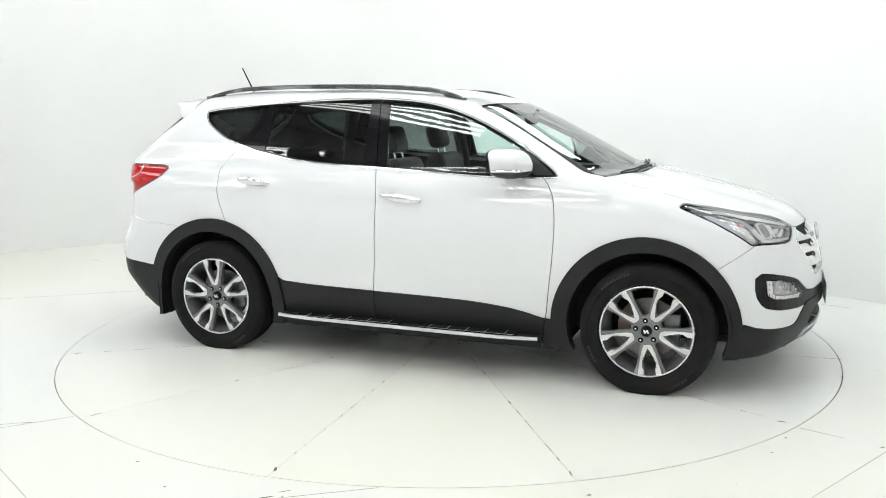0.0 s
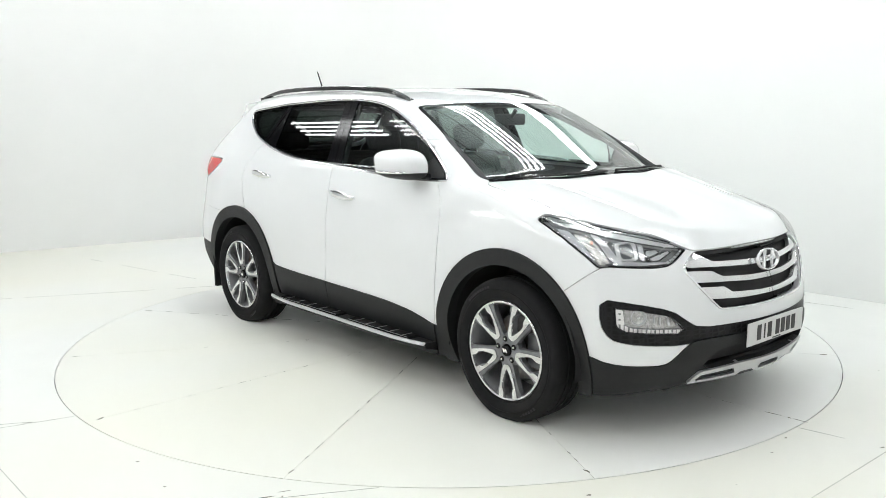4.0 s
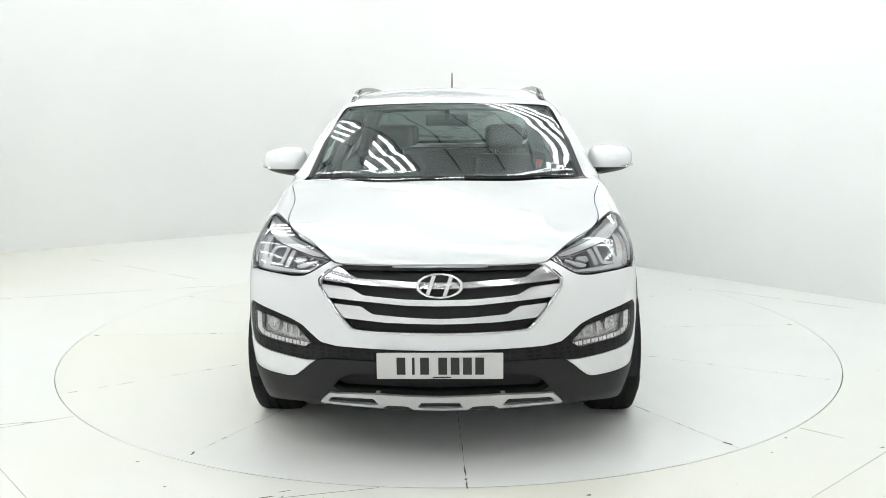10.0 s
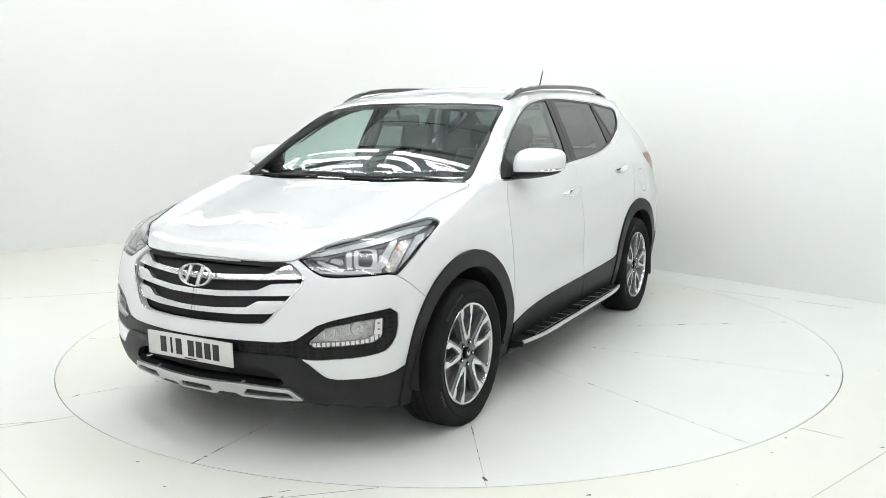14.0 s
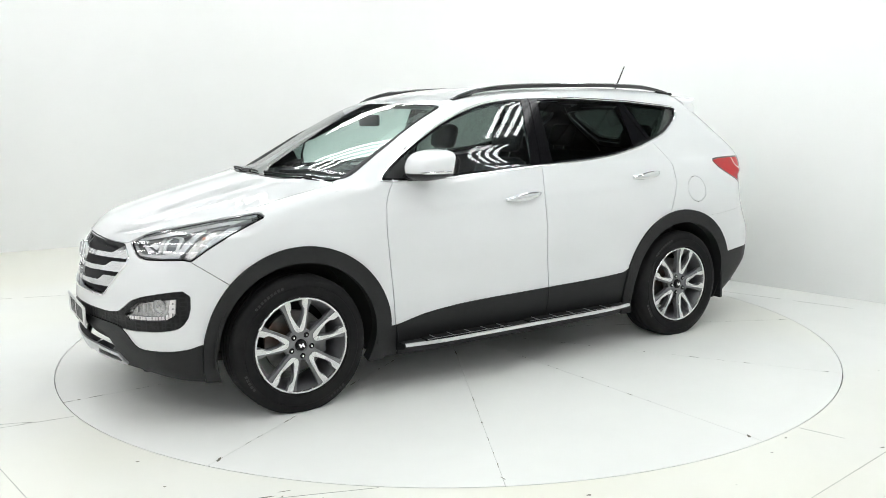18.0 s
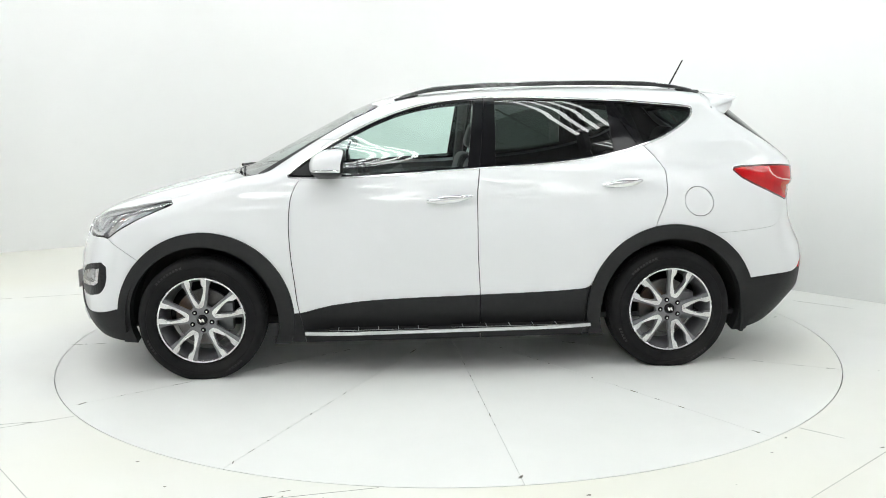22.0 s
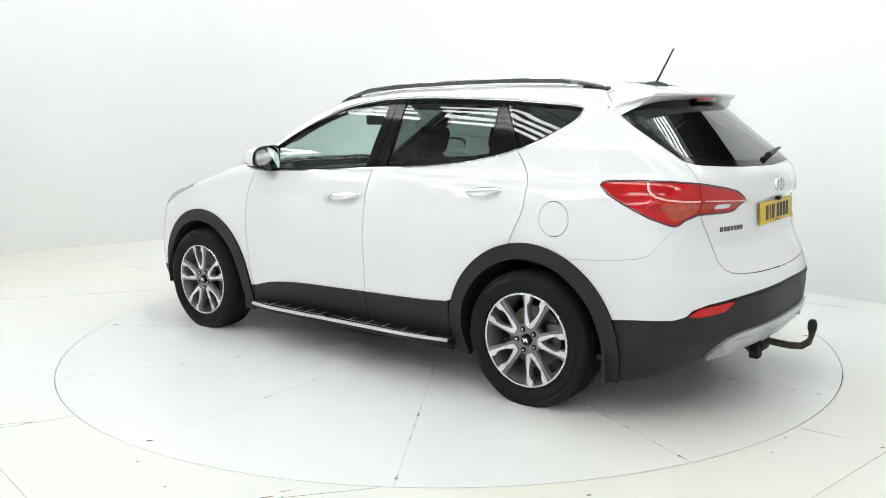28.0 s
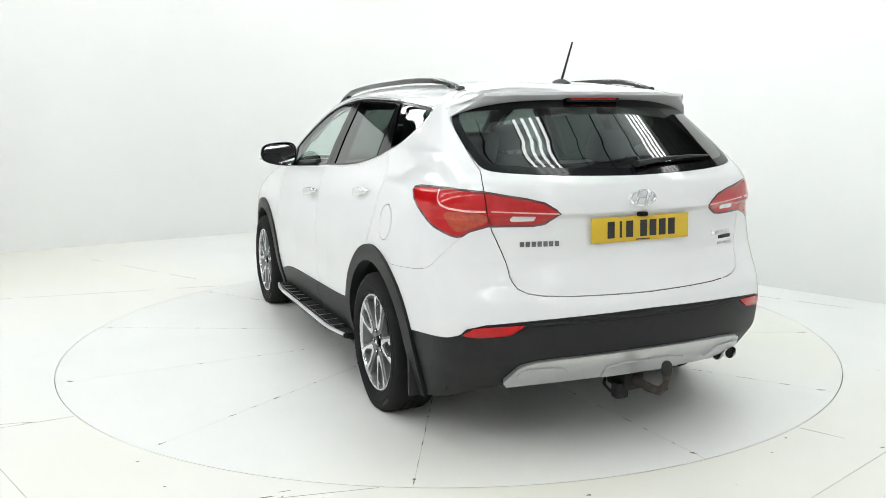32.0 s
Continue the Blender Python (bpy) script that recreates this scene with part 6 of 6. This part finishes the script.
# ---- exhaust tips, tow bar ----
for y, z in ((-0.470, 0.358), (-0.545, 0.356)):
    bm = bmesh.new()
    lathe(bm, [(0.030, -0.16), (0.034, -0.01), (0.036, 0.0), (0.033, 0.002), (0.030, -0.004), (0.028, -0.10), (0.0, -0.10)], 28)
    bmesh.ops.transform(bm, matrix=pose(-2.272, y, z - 0.016, 0, 0, 90) @ Matrix.Diagonal((1.0, 1, 0.85, 1)), verts=bm.verts)
    tip = part("exhaust_tip", bm, M["chrome"], car, "chrome exhaust tip")
    bm = bmesh.new()
    lathe(bm, [(0.0, -0.018), (0.027, -0.018), (0.029, -0.008), (0.029, -0.09)], 24)
    bmesh.ops.transform(bm, matrix=pose(-2.272, y, z - 0.016, 0, 0, 90) @ Matrix.Diagonal((1.0, 1, 0.85, 1)), verts=bm.verts)
    part("exhaust_bore", bm, M["dark"], tip, "black bore inside the tip")
bm = bmesh.new()
tube(bm, [(-2.05, 0, 0.285), (-2.25, 0, 0.280), (-2.38, 0, 0.272), (-2.44, 0, 0.278), (-2.475, 0, 0.305), (-2.488, 0, 0.35), (-2.488, 0, 0.385)], 0.019, 12, taper=[1, 1, 1, 1, 0.95, 0.9, 0.85])
tow = part("tow_bar", bm, M["rust"], car, "rusty steel tow bar with a black ball cap")
bm = bmesh.new()
lathe(bm, [(0.0, 0.058), (0.016, 0.056), (0.026, 0.045), (0.030, 0.026), (0.028, 0.0), (0.024, -0.012), (0.0, -0.012)], 24)
bmesh.ops.transform(bm, matrix=pose(-2.488, 0, 0.374, 90, 0, 0) @ Matrix.Diagonal((0.78, 0.9, 0.78, 1)), verts=bm.verts)
part("ball_cap", bm, M["clad"], tow)
bm = bmesh.new()
box(bm, -2.27, -2.12, -0.050, 0.055, 0.230, 0.315, 0.014)
box(bm, -2.255, -2.20, 0.02, 0.085, 0.190, 0.265, 0.012)
tube(bm, [(-2.16, 0.08, 0.30), (-2.20, 0.12, 0.255), (-2.22, 0.10, 0.225), (-2.22, 0.06, 0.23)], 0.007, 8)
part("tow_socket", bm, M["dark"], tow, "dark tow bar socket")


# ---- inside the car ----
def pad(bm, x0, x1, y0, y1, z0, z1, r=0.05, m=None):
    return box(bm, x0, x1, y0, y1, z0, z1, r, 3, m)


def build_seat(x, y, wide=0.48, tilt=-16, head_n=(0,)):
    seat = new("seat", None)
    seat.parent = car
    seat.matrix_basis = pose(x, y, 0.0)
    seat["label"] = "black leather seat with headrest"
    bm = bmesh.new()
    pad(bm, -0.20, 0.32, -wide / 2, wide / 2, 0.52, 0.66, 0.06)
    part("cushion", bm, M["seat"], seat)
    m = Matrix.Translation((-0.20, 0, 0.60)) @ Matrix.Rotation(radians(tilt), 4, "Y")
    bm = bmesh.new()
    vs = pad(bm, -0.07, 0.06, -wide / 2, wide / 2, -0.04, 0.62, 0.055)
    for v in vs:
        k = max(0, (v.co.z - 0.35) / 0.27)
        v.co.y *= 1 - 0.14 * min(1, k) * (1 if wide < 0.7 else 0.1)
        v.co.x += 0.025 * (abs(v.co.y) / (wide / 2)) ** 2 * (1 if v.co.x > 0 else 0)
        v.co = m @ v.co
    part("backrest", bm, M["seat"], seat)
    for hy in head_n:
        bm = bmesh.new()
        vs = pad(bm, -0.045, 0.05, hy - 0.125, hy + 0.125, 0.655, 0.83, 0.045, m)
        part("headrest", bm, M["seat"], seat)
        for py in (-0.06, 0.06):
            bm = bmesh.new()
            tube(bm, [m @ Vector((0, hy + py, 0.56)), m @ Vector((0, hy + py, 0.70))], 0.007, 8)
            part("headrest_post", bm, M["chrome"], seat)
    return seat


build_seat(0.08, 0.38)
build_seat(0.08, -0.38)
build_seat(-0.98, 0.0, 1.24, -20, (-0.40, 0.40))
bm = bmesh.new()
vs = box(bm, 0.52, 1.16, -0.72, 0.72, 0.70, 1.075, 0.05, 3)
for v in vs:
    if v.co.z > 0.9:
        v.co.z += 0.035 * (1 - (v.co.y / 0.74) ** 2) + 0.03 * max(0, (v.co.x - 0.85)) - 0.04 * max(0, abs(v.co.y) - 0.55) + 0.02 * bump(v.co.y, -0.37, 0.2)
dash = part("dashboard", bm, M["trim"], car, "black dashboard")
bm = bmesh.new()
box(bm, 0.50, 0.60, -0.20, -0.54 + 1e-6, 1.02, 1.12, 0.03)
part("instrument_hood", bm, M["trim"], dash)
bm = bmesh.new()
box(bm, 0.50, 0.535, -0.14, 0.14, 0.82, 1.02, 0.012)
part("centre_console", bm, M["gloss_black"], dash)
bm = bmesh.new()
box(bm, -0.25, 0.55, -0.11, 0.11, 0.30, 0.68, 0.03)
part("tunnel_console", bm, M["trim"], car)
wheel_m = pose(0.40, -0.375, 0.985, 0, -66, 0)
bm = bmesh.new()
n = 40
rows = []
for k in range(n):
    a = 2 * math.pi * k / n
    rows.append([bm.verts.new(wheel_m @ Vector(((0.182 + 0.016 * math.cos(b)) * math.cos(a), (0.182 + 0.016 * math.cos(b)) * math.sin(a), 0.016 * math.sin(b)))) for b in [2 * math.pi * j / 10 for j in range(10)]])
for k in range(n):
    a, b = rows[k], rows[(k + 1) % n]
    for j in range(10):
        bm.faces.new((a[j], a[(j + 1) % 10], b[(j + 1) % 10], b[j]))
wheel_ob = part("steering_wheel", bm, M["seat"], car, "black leather steering wheel")
bm = bmesh.new()
box(bm, -0.075, 0.075, -0.17, 0.17, -0.015, 0.012, 0.012, 2, wheel_m)
box(bm, -0.16, 0.0, -0.06, 0.06, -0.02, 0.015, 0.012, 2, wheel_m)
part("steering_spokes", bm, M["trim"], wheel_ob)
bm = bmesh.new()
tube(bm, [wheel_m @ Vector((0, 0, 0)), wheel_m @ Vector((0, 0, 0.25))], 0.04, 10)
part("steering_column", bm, M["trim"], wheel_ob)
bm = bmesh.new()
box(bm, 0.46, 0.485, -0.125, 0.125, 1.40, 1.47, 0.012)
rear_mirror = part("rear_view_mirror", bm, M["trim"], car, "dark rear-view mirror")
bm = bmesh.new()
tube(bm, [(0.485, 0, 1.45), (0.52, 0, 1.49)], 0.012, 8)
part("mirror_stem", bm, M["trim"], rear_mirror)
# inner posts beside the windscreen and behind the doors
for s in (1, -1):
    bm = bmesh.new()
    tube(bm, [(1.03, s * 0.730, 1.12), (0.70, s * 0.685, 1.31), (0.36, s * 0.61, 1.485)], 0.020, 8)
    part("inner_pillar", bm, M["pillar_grey"], car)
    bm = bmesh.new()
    tube(bm, [(-0.24, s * 0.80, 0.6), (-0.25, s * 0.775, 1.15), (-0.28, s * 0.60, 1.56)], 0.035, 8)
    part("inner_pillar", bm, M["trim"], car)
    bm = bmesh.new()
    tube(bm, [(-1.22, s * 0.70, 1.2), (-1.10, s * 0.585, 1.52)], 0.05, 8)
    part("inner_pillar", bm, M["trim"], car)
bm = bmesh.new()
box(bm, -2.0, 0.9, -0.82, 0.82, 0.27, 0.30)
part("cabin_floor", bm, M["trim"], car)
bm = bmesh.new()
box(bm, -2.02, -1.25, -0.70, 0.70, 0.92, 0.95, 0.01)
part("parcel_cover", bm, M["trim"], car)


# ---- what moves ----
def motions():
    """The turntable turns clockwise at an even pace and carries the car."""
    rows_car, rows_table = [], []
    for k in range(33):
        a = -20.80 - 7.0483 * k
        ca, sa = math.cos(radians(a)), math.sin(radians(a))
        rows_car.append((float(k), pose(0.1084 * ca - 0.0207 * sa, 0.1084 * sa + 0.0207 * ca, 0.007, 0, 0, a)))
        rows_table.append((float(k), pose(0, 0, 0, 0, 0, a)))
    walk(car, rows_car)
    walk(turntable, rows_table)


motions()
